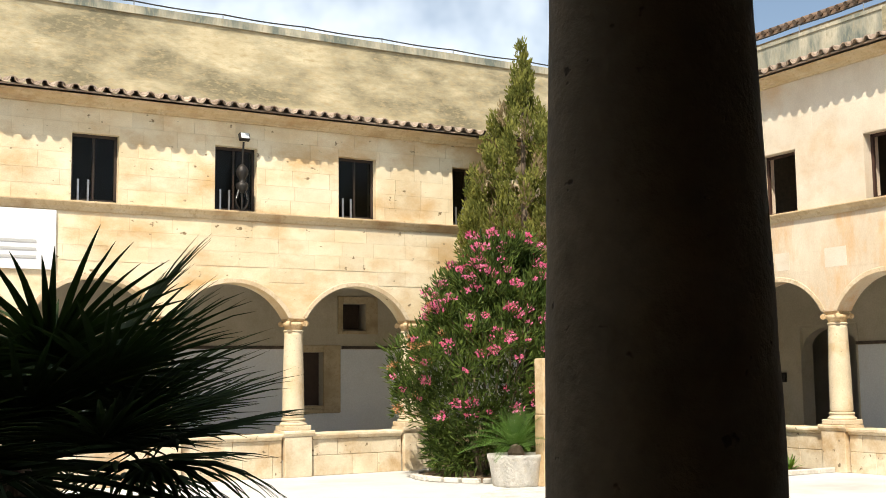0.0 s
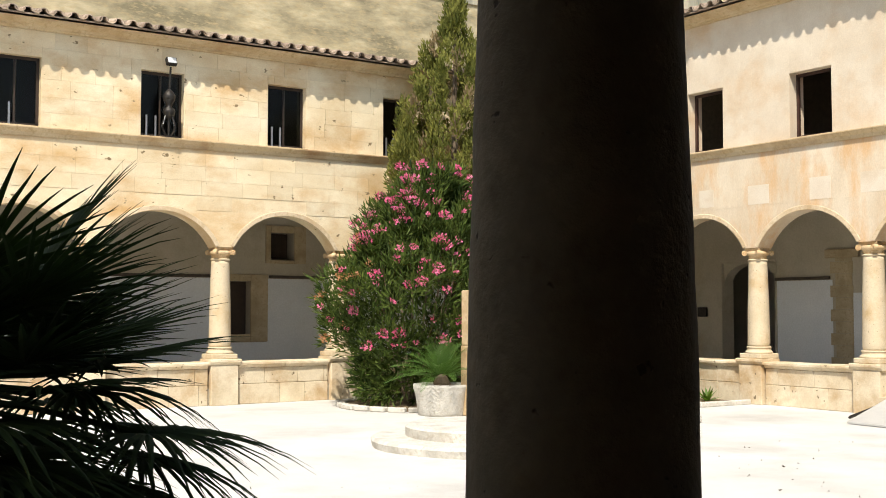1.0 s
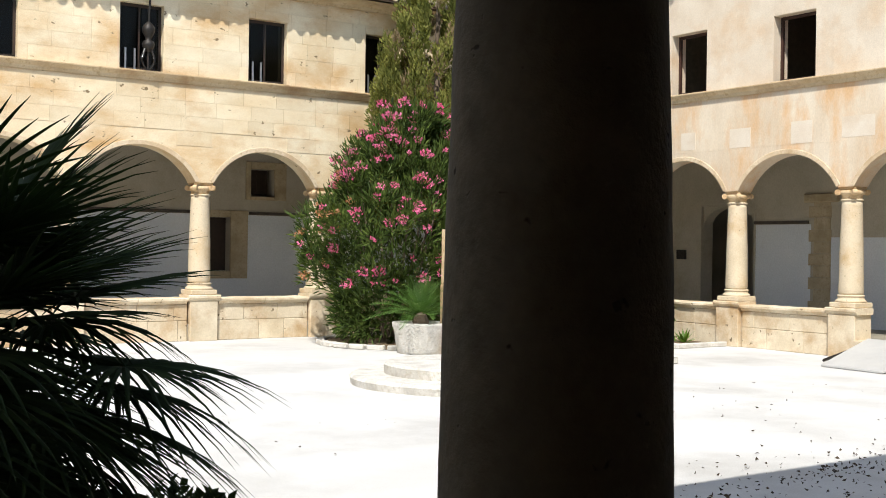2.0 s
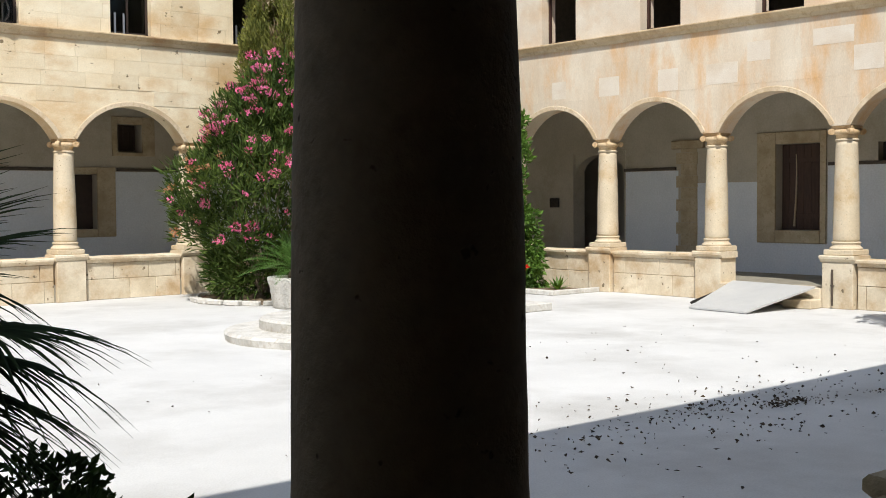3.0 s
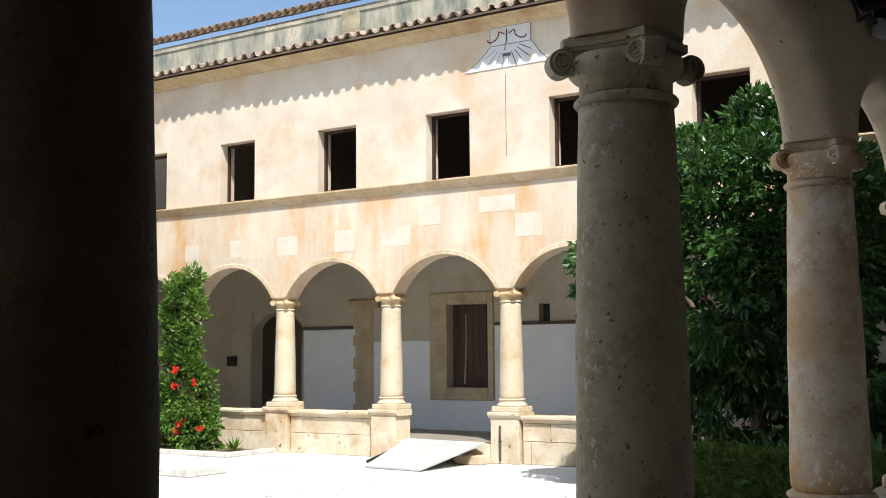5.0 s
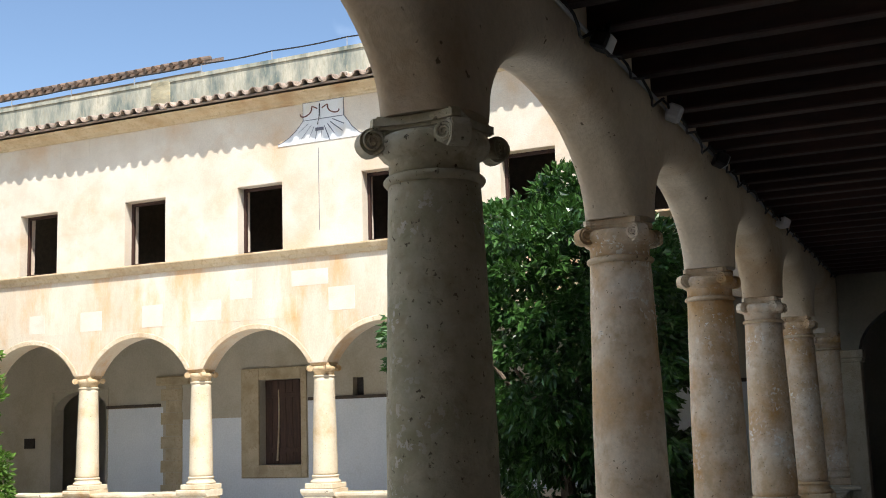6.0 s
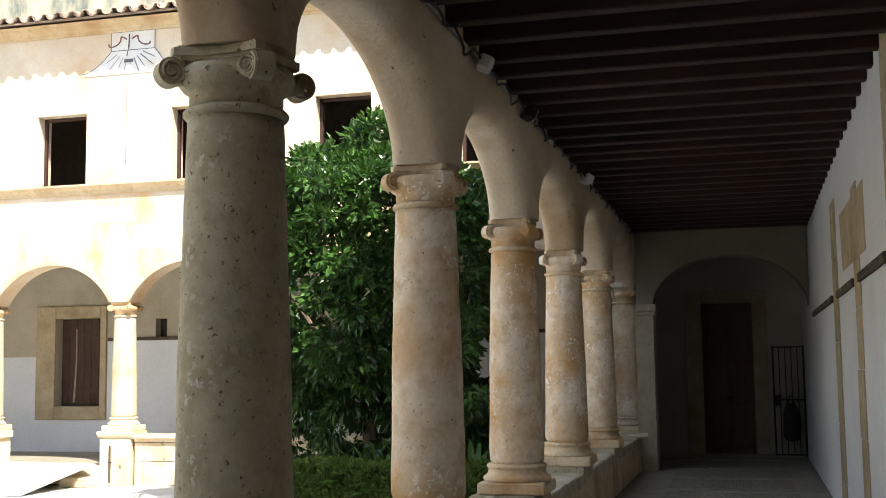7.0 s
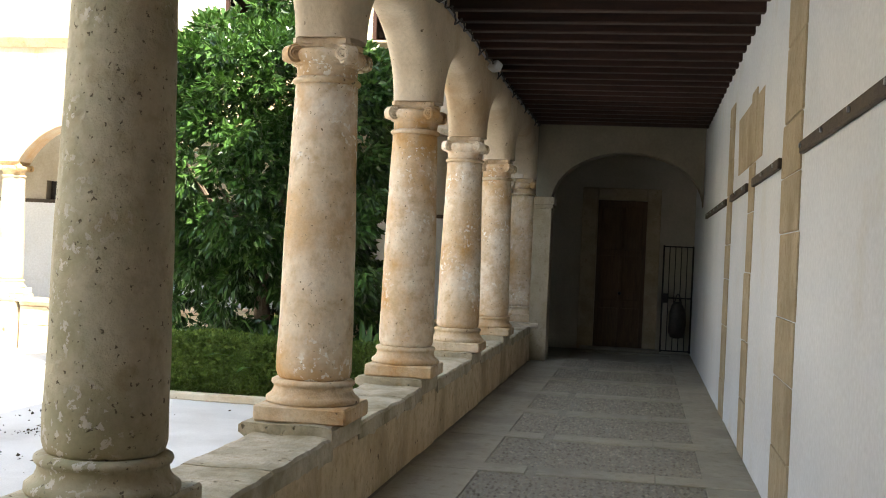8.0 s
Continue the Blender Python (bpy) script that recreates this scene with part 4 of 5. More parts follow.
for k, (x, s) in enumerate(((5.75, 1), (7.4, 1), (9.0, 1), (12.4, 1))):
    fl = thing("floodlight", pose(x, YS - 0.30, BEAM - 0.07, 25, 0, 15 * k), "small floodlight hung under the ceiling beams", "lamp", "floodlights under the beams")
    part("housing", boxes(((-0.07, -0.05, -0.05), (0.07, 0.05, 0.05)), bevel=0.015), IRON if k % 2 == 0 else WHITEPAINT, fl)
    part("lens", boxes(((-0.055, -0.054, -0.04), (0.055, -0.048, 0.04))), LAMPGLASS, fl)
    part("bracket", boxes(((-0.012, -0.012, 0.05), (0.012, 0.012, 0.12))), IRON, fl)

# ---- east gallery back wall ----
def dado(name, f, u0, u1, z1, label):
    ob = link(name, mapped(boxes(((u0, -0.006, 0.0), (u1, 0.02, z1))), f), WHITE)
    return tagged(ob, label, "wall", kind="structure")


dado("wall_dado_e1", EB, 16.80, 18.40, 2.29, "white limewashed lower wall")
dado("wall_dado_e2", EB, 14.66, 16.25, 1.99, "white limewashed lower wall")
dado("wall_dado_e3", EB, 12.95, 14.66, 0.66, "white limewashed lower wall")
dado("wall_dado_e4", EB, 2.2, 12.95, 2.32, "white limewashed lower wall")
dado("wall_dado_n1", NB, XW, 10.55, 2.36, "white limewashed lower wall")
dado("wall_dado_n2", NB, 10.55, 11.78, 0.83, "white limewashed lower wall")
dado("wall_dado_n3", NB, 11.78, BACK_E, 2.36, "white limewashed lower wall")


def wall_rail(f, u0, u1, z):
    r = thing("wall_rail", Matrix.Identity(4), "dark wooden rail fixed along the gallery wall", "rail", "gallery wall rails")
    part("board", mapped(boxes(((u0, -0.045, z), (u1, -0.008, z + 0.07)), bevel=0.006), f), RAILWOOD, r)


for u0, u1 in ((16.85, 18.42), (2.4, 12.93)):
    wall_rail(EB, u0, u1, 2.30)
for u0, u1 in ((-3, 10.5), (11.82, 20.0)):
    wall_rail(NB, u0, u1, 2.37)
surround(EB, "window_gallery_1", (12.97, 14.64, 0.67, 3.05), DOOR_E, 0.05, STRIP, "brown shuttered window in a broad stone surround", "window")
sh = thing("shutter", Matrix.Identity(4), "brown wooden shutter with a pale reflection modelled as a streak, closed", "shutter")
for k in range(6):
    y0 = 13.115 + 0.177 * k
    part("plank", boxes(((BACK_E + 0.22, y0 + 0.003, 0.95), (BACK_E + 0.255, y0 + 0.174, 2.785)), bevel=0.004), SHUTTER, sh)
for z in (1.2, 2.4):
    part("ledge", boxes(((BACK_E + 0.20, 13.13, z), (BACK_E + 0.222, 14.16, z + 0.1)), bevel=0.004), SHUTTER, sh)
# Pale curtain reflection, modelled as a solid streak on the planks.
part("worn_streak", tube([(BACK_E + 0.196, 13.86 - 0.05 * math.sin(2.2 * t), 1.02 + 1.55 * t) for t in np.linspace(0, 1, 9)], 0.028, 5, taper=0.5), STRIP, sh)
quoin = thing("quoin_strip", Matrix.Identity(4), "bare stone quoins toothed into the white wall", "quoins", kind="structure")
z, k = 0.0, 0
while z < 2.75:
    h = 0.27
    part("quoin_stone", rough(boxes(((BACK_E - 0.012, 16.27 - (0.02 if k % 2 else 0.0), z + 0.003), (BACK_E + 0.02, 16.72 + (0.14 if k % 2 else 0.0), z + h - 0.003)), bevel=0.004), 0.004), STRIP, quoin)
    z += h
    k += 1
part("bracket_stone", boxes(((BACK_E - 0.10, 16.05, 2.78), (BACK_E + 0.02, 16.95, 2.98)), bevel=0.02), STRIP, quoin)
surround(EB, "door_2", (18.38, 20.17, 0.0, 2.82), ARCH_E, 0.02, SOILED, "dark open arched doorway in the gallery wall", "doorway")
b = bmesh.new()
for k in range(12):
    t0, t1 = math.pi * k / 12, math.pi * (k + 1) / 12
    pts = [(19.275 + 0.825 * math.cos(t), 2.2 + 0.55 * math.sin(t)) for t in (t0, t1)]
    vs = [b.verts.new((x, y, z)) for x in (BACK_E + 0.06, BACK_E + 0.36) for y, z in ((pts[0][0], pts[0][1]), (pts[1][0], pts[1][1]), (pts[1][0], 2.76), (pts[0][0], 2.76))]
    for q in ((0, 1, 2, 3), (4, 5, 6, 7), (0, 1, 5, 4)):
        b.faces.new([vs[i] for i in q])
tagged(link("trim_door_arch", b, SOILED), "arched plastered head of the dark doorway", "arch", kind="structure")
plq = thing("wall_box", pose(BACK_E, 20.75, 1.55), "small dark metal box on the gallery wall", "box")
part("box_body", boxes(((-0.07, -0.15, -0.12), (0.0, 0.15, 0.12)), bevel=0.01), IRON, plq)
# Added dark sheet closing the small opening.
tagged(link("trim_small_opening", boxes(((BACK_E + 0.2, 11.56, 2.35), (BACK_E + 0.24, 11.86, 2.77))), IRON), "dark sheet across a small wall opening", "shutter", kind="structure")

# north gallery back wall
surround(NB, "window_gallery_2", (10.5, 11.78, 0.84, 2.46), NICHE_N, 0.05, STRIP, "dark window in a broad stone surround", "window")
surround(NB, "window_gallery_3", (11.72, 12.80, 2.73, 3.66), WIN_N, 0.05, STRIP, "small high window with wooden bars in a stone surround", "window")
grille = thing("window_grille", Matrix.Identity(4), "dark turned wooden bars across a small window", "grille")
for k in range(4):
    x = 11.93 + 0.13 * k
    part("bar", tube([(x, BACK_N + 0.08, 2.88), (x, BACK_N + 0.08, 3.46)], 0.02, 8), FRAMEWOOD, grille)
# Dark sheets added at the back of both north window openings.
for x0, x1, z0, z1 in ((10.75, 11.33, 1.02, 2.29), (11.87, 12.39, 2.89, 3.45)):
    tagged(link("trim_window_back", boxes(((x0 - 0.02, BACK_N + 0.25, z0 - 0.02), (x1 + 0.02, BACK_N + 0.29, z1 + 0.02))), FRAMEWOOD), "dark sheet set behind the gallery window", "shutter", kind="structure")

# ---- ramp and step at the east opening ----
ramp = thing("ramp", Matrix.Identity(4), "grey sheet ramp laid up to the gallery opening", "ramp")
b = bmesh.new()
pts = [(16.60, 11.47, G + 0.012), (16.70, 12.75, G + 0.012), (18.75, 13.25, 0.01), (18.40, 11.25, 0.01)]
lo = [b.verts.new(p) for p in pts]
hi = [b.verts.new((p[0], p[1], p[2] + 0.03)) for p in pts]
b.faces.new(lo)
b.faces.new(hi)
for k in range(4):
    b.faces.new((lo[k], lo[(k + 1) % 4], hi[(k + 1) % 4], hi[k]))
part("plate", b, RAMP, ramp)
for y in (11.85, 13.15):
    b = bmesh.new()
    tube([(17.3, y, G + 0.05), (18.7, y, -0.03)], 0.03, 4, b)
    part("bearer", b, IRON, ramp)
tagged(link("threshold_slab", boxes(((18.50, 11.22, G), (19.06, 13.40, -0.004)), bevel=0.01), PARAPET), "worn stone threshold of the gallery opening", "threshold", kind="structure")
tagged(link("stone_step", rough(boxes(((18.12, 11.18, G), (18.50, 11.75, G + 0.16)), bevel=0.015), 0.008), PARAPET), "worn limestone step beside the ramp", "step")

drain = thing("drain_pipe", pose(XE - 0.325, 10.99, G), "short rusty drain pipe standing against a pier", "pipe")
part("pipe", tube([(0, 0, 0.05), (0, 0, 0.42), (0.0, 0, 0.70)], 0.018, 8), RAILWOOD, drain)
part("pipe_clip", boxes(((-0.024, -0.03, 0.4), (0.03, 0.03, 0.42)), bevel=0.004), RAILWOOD, drain)

# ---- sundial on the east wall ----
XF = XE - HALF
dial = thing("sundial", Matrix.Identity(4), "white plaster sundial painted with dark hour lines on the wall", "sundial")


def plate(outline, x0, x1):
    b = bmesh.new()
    lo = [b.verts.new((x0, y, z)) for y, z in outline]
    hi = [b.verts.new((x1, y, z)) for y, z in outline]
    b.faces.new(lo)
    b.faces.new(hi)
    n = len(outline)
    for k in range(n):
        b.faces.new((lo[k], lo[(k + 1) % n], hi[(k + 1) % n], hi[k]))
    return b


body = [(11.15, 7.56), (11.22, 7.48), (11.30, 7.40), (11.45, 7.28), (11.60, 7.20), (11.72, 7.16), (11.72, 7.12), (9.78, 7.12), (9.78, 7.14), (9.92, 7.18), (10.08, 7.32), (10.16, 7.44), (10.26, 7.56)]
part("dial_face", plate(body, XF - 0.016, XF + 0.01), DIALPAINT, dial)
part("dial_tablet", plate([(11.15, 7.56), (11.15, 7.91), (10.26, 7.91), (10.26, 7.56)], XF - 0.018, XF + 0.01), DIALPAINT, dial)
for line in (body[0:6], body[8:13]):
    part("border_line", tube([(XF - 0.019, y, z) for y, z in line], 0.006, 4), DIALLINE, dial)
fx = XF - 0.020
cy, cz = 10.78, 7.66
for k in range(9):
    a = radians(-140 + 13.5 * k)
    r0, r1 = 0.26, 0.50 + 0.06 * (k % 2)
    part("hour_line", tube([(fx, cy - r0 * math.cos(a) * 1.25, cz + r0 * math.sin(a)), (fx, cy - r1 * math.cos(a) * 1.25, cz + r1 * math.sin(a))], 0.008 if k > 4 else 0.004, 4), DIALLINE, dial)
for o in ([(11.15, 7.56), (10.26, 7.56)], [(11.15, 7.91), (11.15, 7.56)], [(10.26, 7.91), (10.26, 7.56)], [(11.15, 7.91), (10.26, 7.91)]):
    part("border_line", tube([(fx, *o[0]), (fx, *o[1])], 0.006, 4), DIALLINE, dial)
for sgn in (-1, 1):
    pts = []
    for k in range(26):
        t = k / 25
        pts.append((fx, cy + sgn * (0.05 + 0.36 * t + 0.04 * math.sin(9 * t)), 7.73 + 0.09 * math.sin(5.5 * t + 0.4)))
    part("scroll", tube(pts, 0.014, 5), DIALRED, dial)
part("gnomon", tube([(fx, cy, 7.86), (fx - 0.02, cy, 7.62), (fx - 0.12, cy - 0.02, 7.42)], 0.011, 5), IRON, dial)
part("number_bar", boxes(((fx - 0.004, 10.70, 7.33), (fx + 0.004, 10.88, 7.39))), DIALLINE, dial)
part("noon_line", tube([(fx + 0.016, 10.83, 7.0), (fx + 0.016, 10.83, 5.40)], 0.006, 4), DIALLINE, dial)

# ---- floodlight post with an iron lantern on the north string course ----
lp = thing("wall_lantern", pose(8.0, YN - HALF - 0.14, STRING1), "wrought-iron lantern bracket with a floodlight on top", "lamp")
part("post", tube([(0, 0, 0), (0, 0, 0.9), (0.02, -0.02, 1.42)], 0.022, 8), IRON, lp)
part("lantern", lathe([(0.02, 0.36), (0.10, 0.42), (0.13, 0.50), (0.11, 0.56), (0.05, 0.60), (0.07, 0.66), (0.12, 0.74), (0.13, 0.82), (0.09, 0.90), (0.03, 0.96)], 12), IRON, lp, smooth=True)
for a in range(4):
    c, s_ = math.cos(a * math.pi / 2 + 0.5), math.sin(a * math.pi / 2 + 0.5)
    pts = [((0.05 + 0.14 * math.sin(math.pi * t)) * c, (0.03 + 0.10 * math.sin(math.pi * t)) * s_, 0.02 + 0.4 * t) for t in np.linspace(0, 1, 8)]
    part("scroll", tube(pts, 0.014, 5), IRON, lp)
    pts = [((0.16 * t) * c, (0.12 * t) * s_, 0.44 - 0.2 * t + 0.1 * math.sin(math.pi * t)) for t in np.linspace(0, 1, 7)]
    part("scroll", tube(pts, 0.012, 5), IRON if a % 2 else GALV, lp)
head = boxes(((-0.11, -0.05, -0.085), (0.11, 0.05, 0.085)), bevel=0.015)
bmesh.ops.rotate(head, verts=head.verts, matrix=Matrix.Rotation(radians(-25), 3, "X"))
bmesh.ops.translate(head, verts=head.verts, vec=(0.02, -0.05, 1.52))
part("floodlight_housing", head, IRON, lp)
glass = boxes(((-0.085, -0.058, -0.062), (0.085, -0.049, 0.062)))
bmesh.ops.rotate(glass, verts=glass.verts, matrix=Matrix.Rotation(radians(-25), 3, "X"))
bmesh.ops.translate(glass, verts=glass.verts, vec=(0.02, -0.05, 1.52))
part("floodlight_lens", glass, LAMPGLASS, lp)

sheet = thing("white_banner", Matrix.Identity(4), "white sheet banner with faint lines hung on the wall", "banner")
part("cloth", rough(boxes(((1.9, YN - HALF - 0.06, 3.75), (4.36, YN - HALF - 0.03, 4.88)), bevel=0.006), 0.006), WHITEPAINT, sheet)
for z in (3.95, 4.1, 4.25):
    part("text_bar", boxes(((2.2, YN - HALF - 0.072, z), (4.0, YN - HALF - 0.064, z + 0.05))), RAMP, sheet)

# ---- terrace walls, cables and the roof behind ----
tagged(link("wall_terrace_north", rough(boxes(((XW, BACK_N - 0.06, 7.6), (BACK_E, BACK_N - 0.01, 10.05)), ((XW, BACK_N - 0.09, 10.05), (BACK_E, BACK_N + 0.42, 10.14))), 0.01), UPPER), "stained ochre plaster wall rising over the north roof", "wall", kind="structure")
tagged(link("trim_terrace_coping", rough(boxes(((XW, BACK_N - 0.105, 9.97), (BACK_E, BACK_N - 0.085, 10.16))), 0.012, 6), LICHEN), "grey weathered coping course along the terrace wall", "coping", kind="structure")
tagged(link("wall_terrace_east", rough(boxes(((BACK_E - 0.06, WALL_S, 8.6), (BACK_E - 0.01, 16.6, 9.97)), ((BACK_E - 0.06, 17.15, 8.6), (BACK_E - 0.01, BACK_N, 9.97)), ((BACK_E - 0.09, WALL_S, 9.97), (BACK_E + 0.42, BACK_N, 10.06))), 0.01), LICHEN), "grey lichened terrace wall over the east roof", "wall", kind="structure")
tagged(link("wall_terrace_pier", boxes(((BACK_E - 0.09, 16.6, 8.6), (BACK_E - 0.005, 17.15, 10.02)), bevel=0.01), UPPER), "ochre plastered pier in the terrace wall", "pier", kind="structure")
house = thing("roof_house", Matrix.Identity(4), "ochre building with a tiled roof behind the terrace", "house")
part("wall", boxes(((23.2, 16.9, 9.0), (30, 34, 10.75))), RENDERED, house)
b = bmesh.new()
vs = [b.verts.new(p) for p in ((22.8, 16.5, 10.72), (22.8, 34.5, 10.72), (26.5, 34.5, 12.2), (26.5, 18.5, 12.2), (22.8, 16.5, 10.84), (22.8, 34.5, 10.84), (26.5, 34.5, 12.32), (26.5, 18.5, 12.32))]
for q in ((0, 1, 2, 3), (4, 5, 6, 7), (0, 1, 5, 4), (1, 2, 6, 5), (2, 3, 7, 6), (3, 0, 4, 7)):
    b.faces.new([vs[i] for i in q])
house_roof = part("roof", b, OLDTILE, house)
tile_b = lathe([(0.07, 0.0), (0.06, 0.5)], 10)
bmesh.ops.rotate(tile_b, verts=tile_b.verts, matrix=Matrix.Rotation(radians(68), 3, "Y"))
tile_me = bpy.data.meshes.new("roof_tile")
tile_b.to_mesh(tile_me)
tile_b.free()
tile_me.materials.append(OLDTILE)
for k in range(64):
    t = new("roof_tile", tile_me)
    t.parent = house_roof
    t.location = (22.72, 16.6 + 0.28 * k, 10.84)
for nm, pts in (("north", [(-4, 25.75), (21.6, 25.75)]), ("east", [(21.75, 2), (21.75, 25.7)])):
    rail = thing("cable_rail", Matrix.Identity(4), "dark cable on thin posts along the terrace edge", "railing", "terrace railings")
    (x0, y0), (x1, y1) = pts
    n = 12
    for k in range(n + 1):
        x, y = x0 + (x1 - x0) * k / n, y0 + (y1 - y0) * k / n
        part("post", tube([(x, y, 10.0), (x, y, 10.34)], 0.014, 5), GALV, rail)
    part("cable", tube([(x0 + (x1 - x0) * k / 60, y0 + (y1 - y0) * k / 60, 10.34 - 0.03 * math.sin(math.pi * ((k / 5) % 1))) for k in range(61)], 0.018, 5), IRON, rail)


# ---- plants ----
def clumps(rng, centres, radius, per, flat=1.0, outward=None, droop=0.0):
    """Leaf roots and directions in small clumps round the centres."""
    n = len(centres) * per
    c = np.repeat(np.asarray(centres, float), per, 0)
    d = rng.normal(size=(n, 3))
    d /= np.linalg.norm(d, axis=1, keepdims=True)
    r = radius * rng.uniform(0.15, 1.0, (n, 1)) ** 0.6
    p = c + d * r * np.array([1, 1, flat])
    way = d + rng.normal(scale=0.5, size=(n, 3))
    if outward is not None:
        o = p - np.asarray(outward)
        way = way + 1.0 * o / np.maximum(np.linalg.norm(o, axis=1, keepdims=True), 1e-6)
    way[:, 2] -= droop
    return p, way


def branchy(name, base, tops, r0, m, parent, rng):
    for top in tops:
        a, b = Vector(base), Vector(top)
        mid = (a + b) / 2 + Vector((rng.uniform(-0.12, 0.12), rng.uniform(-0.12, 0.12), 0.1))
        pts = [a.lerp(mid, t) for t in (0, 0.5)] + [mid.lerp(b, t) for t in (0, 0.5, 1)]
        part(name, tube(pts, r0, 7, taper=0.3), m, parent)


# the broad round tree over the hedge
TREE = np.array([16.6, 5.45, 3.05])
tree = thing("tree", pose(TREE[0], TREE[1], G), "dense round evergreen tree with glossy dark leaves", "tree")
rg = np.random.default_rng(31)
off = lambda a: np.asarray(a) - np.array([TREE[0], TREE[1], G])
part("trunk", tube([(0, 0, -0.05), (0.05, 0.02, 0.6), (-0.04, 0.03, 1.3), (0, 0, 2.2)], 0.15, 10, taper=0.6), BARK, tree)
branchy("limb", (0, 0, 1.2), [(math.cos(a) * 1.3, math.sin(a) * 1.4, 2.4 + 0.5 * (k % 3)) for k, a in enumerate(np.linspace(0, 5.4, 7))], 0.07, BARK, tree, random.Random(2))
cs = []
while len(cs) < 520:
    d = rg.normal(size=3)
    d /= np.linalg.norm(d)
    lump = 1 + 0.13 * math.sin(3 * d[0] * 2 + 1) * math.cos(4 * d[1]) + 0.08 * math.sin(7 * d[2] + 3 * d[0])
    r = rg.uniform(0.62, 1.0) ** 0.5 * lump
    c = TREE + d * r * np.array([2.05, 2.0, 2.25])
    if c[2] > 0.85:
        cs.append(c)
for k in range(12):
    cs.append(TREE + np.array([rg.uniform(-1.4, 0.2), rg.uniform(1.6, 2.6), rg.uniform(-1.25, 0.4)]))
for k in range(95):
    cs.append(TREE + np.array([rg.uniform(-1.3, 1.2), rg.uniform(-1.9, 1.5), rg.uniform(-2.9, -1.5)]))
p, w = clumps(rg, cs, 0.25, 80, 0.75, TREE, 0.55)
leaves("crown", off(p), w, 0.135, 0.076, FICUS, tree, rng=rg)

# hedge bed in front of it
tagged(link("bed_kerb", rough(boxes(((13.86, 2.35, G), (14.02, 6.3, G + 0.09)), ((14.02, 6.16, G), (18.5, 6.3, G + 0.09)), bevel=0.012), 0.008), PARAPET), "low stone kerb round the hedge bed", "kerb", kind="structure")
tagged(link("bed_soil", boxes(((14.02, 2.2, G), (18.6, 6.16, G + 0.05))), SOIL), "dry soil of the hedge bed", "soil", kind="structure")
hedge = thing("hedge", pose(14.5, 4.8, G), "clipped dark green hedge along the stone kerb", "hedge")
n = 30000
q = rg.uniform(0, 1, (n, 3))
face = rg.integers(0, 3, n)
q[face == 0, 0] = rg.uniform(0, 0.12, (face == 0).sum())
q[face == 1, 2] = rg.uniform(0.9, 1.0, (face == 1).sum())
hp = np.array([14.16, 2.35, G + 0.06]) + q * np.array([0.62, 3.75, 0.74])
hp[:, 2] += 0.03 * np.sin(hp[:, 1] * 5)
hw = rg.normal(size=(n, 3)) + np.array([-0.5, 0, 0.6])
leaves("foliage", hp - np.array([14.5, 4.8, G]), hw, 0.058, 0.036, HEDGE, hedge, rng=rg)
part("core", boxes(((-0.22, -2.4, 0.06), (0.26, 1.2, 0.66)), bevel=0.05), HEDGE, hedge)
for k in range(7):
    y = -2.2 + 0.55 * k
    part("stem", tube([(0, y, 0), (0.03, y + 0.05, 0.3), (-0.02, y, 0.62)], 0.02, 5), BARK, hedge)

# broad-leaved plants under the tree
def garden_plant(x, y, tall, count, rng):
    plant = thing("garden_plant", pose(x, y, G + 0.05), "yellow-green strap-leaved plant growing under the tree", "plant", "plants under the tree")
    for i in range(count):
        az, el = i * 2.39996, radians(rng.uniform(35, 80))
        d = Vector((math.cos(az) * math.cos(el), math.sin(az) * math.cos(el), math.sin(el)))
        sd = d.cross(Vector((0, 0, 1))).normalized()
        ln = tall * rng.uniform(0.7, 1.1)
        b = bmesh.new()
        rows = []
        for t, w in ((0, 0.008), (0.3, 0.03), (0.6, 0.045), (0.85, 0.03), (1, 0.004)):
            c = d * ln * t - Vector((0, 0, 0.35 * ln * t ** 2.5))
            rows.append([b.verts.new(c - sd * w), b.verts.new(c - Vector((0, 0, 0.35 * w))), b.verts.new(c + sd * w)])
        for p, q in zip(rows, rows[1:]):
            for k in (0, 1):
                b.faces.new((p[k], p[k + 1], q[k + 1], q[k]))
        part("leaf", b, CYCAD, plant)


for x, y, tall, count in ((15.0, 4.75, 1.75, 18), (14.98, 3.5, 1.5, 16), (15.0, 5.6, 1.15, 14)):
    garden_plant(x, y, tall, count, random.Random(int(y * 100)))

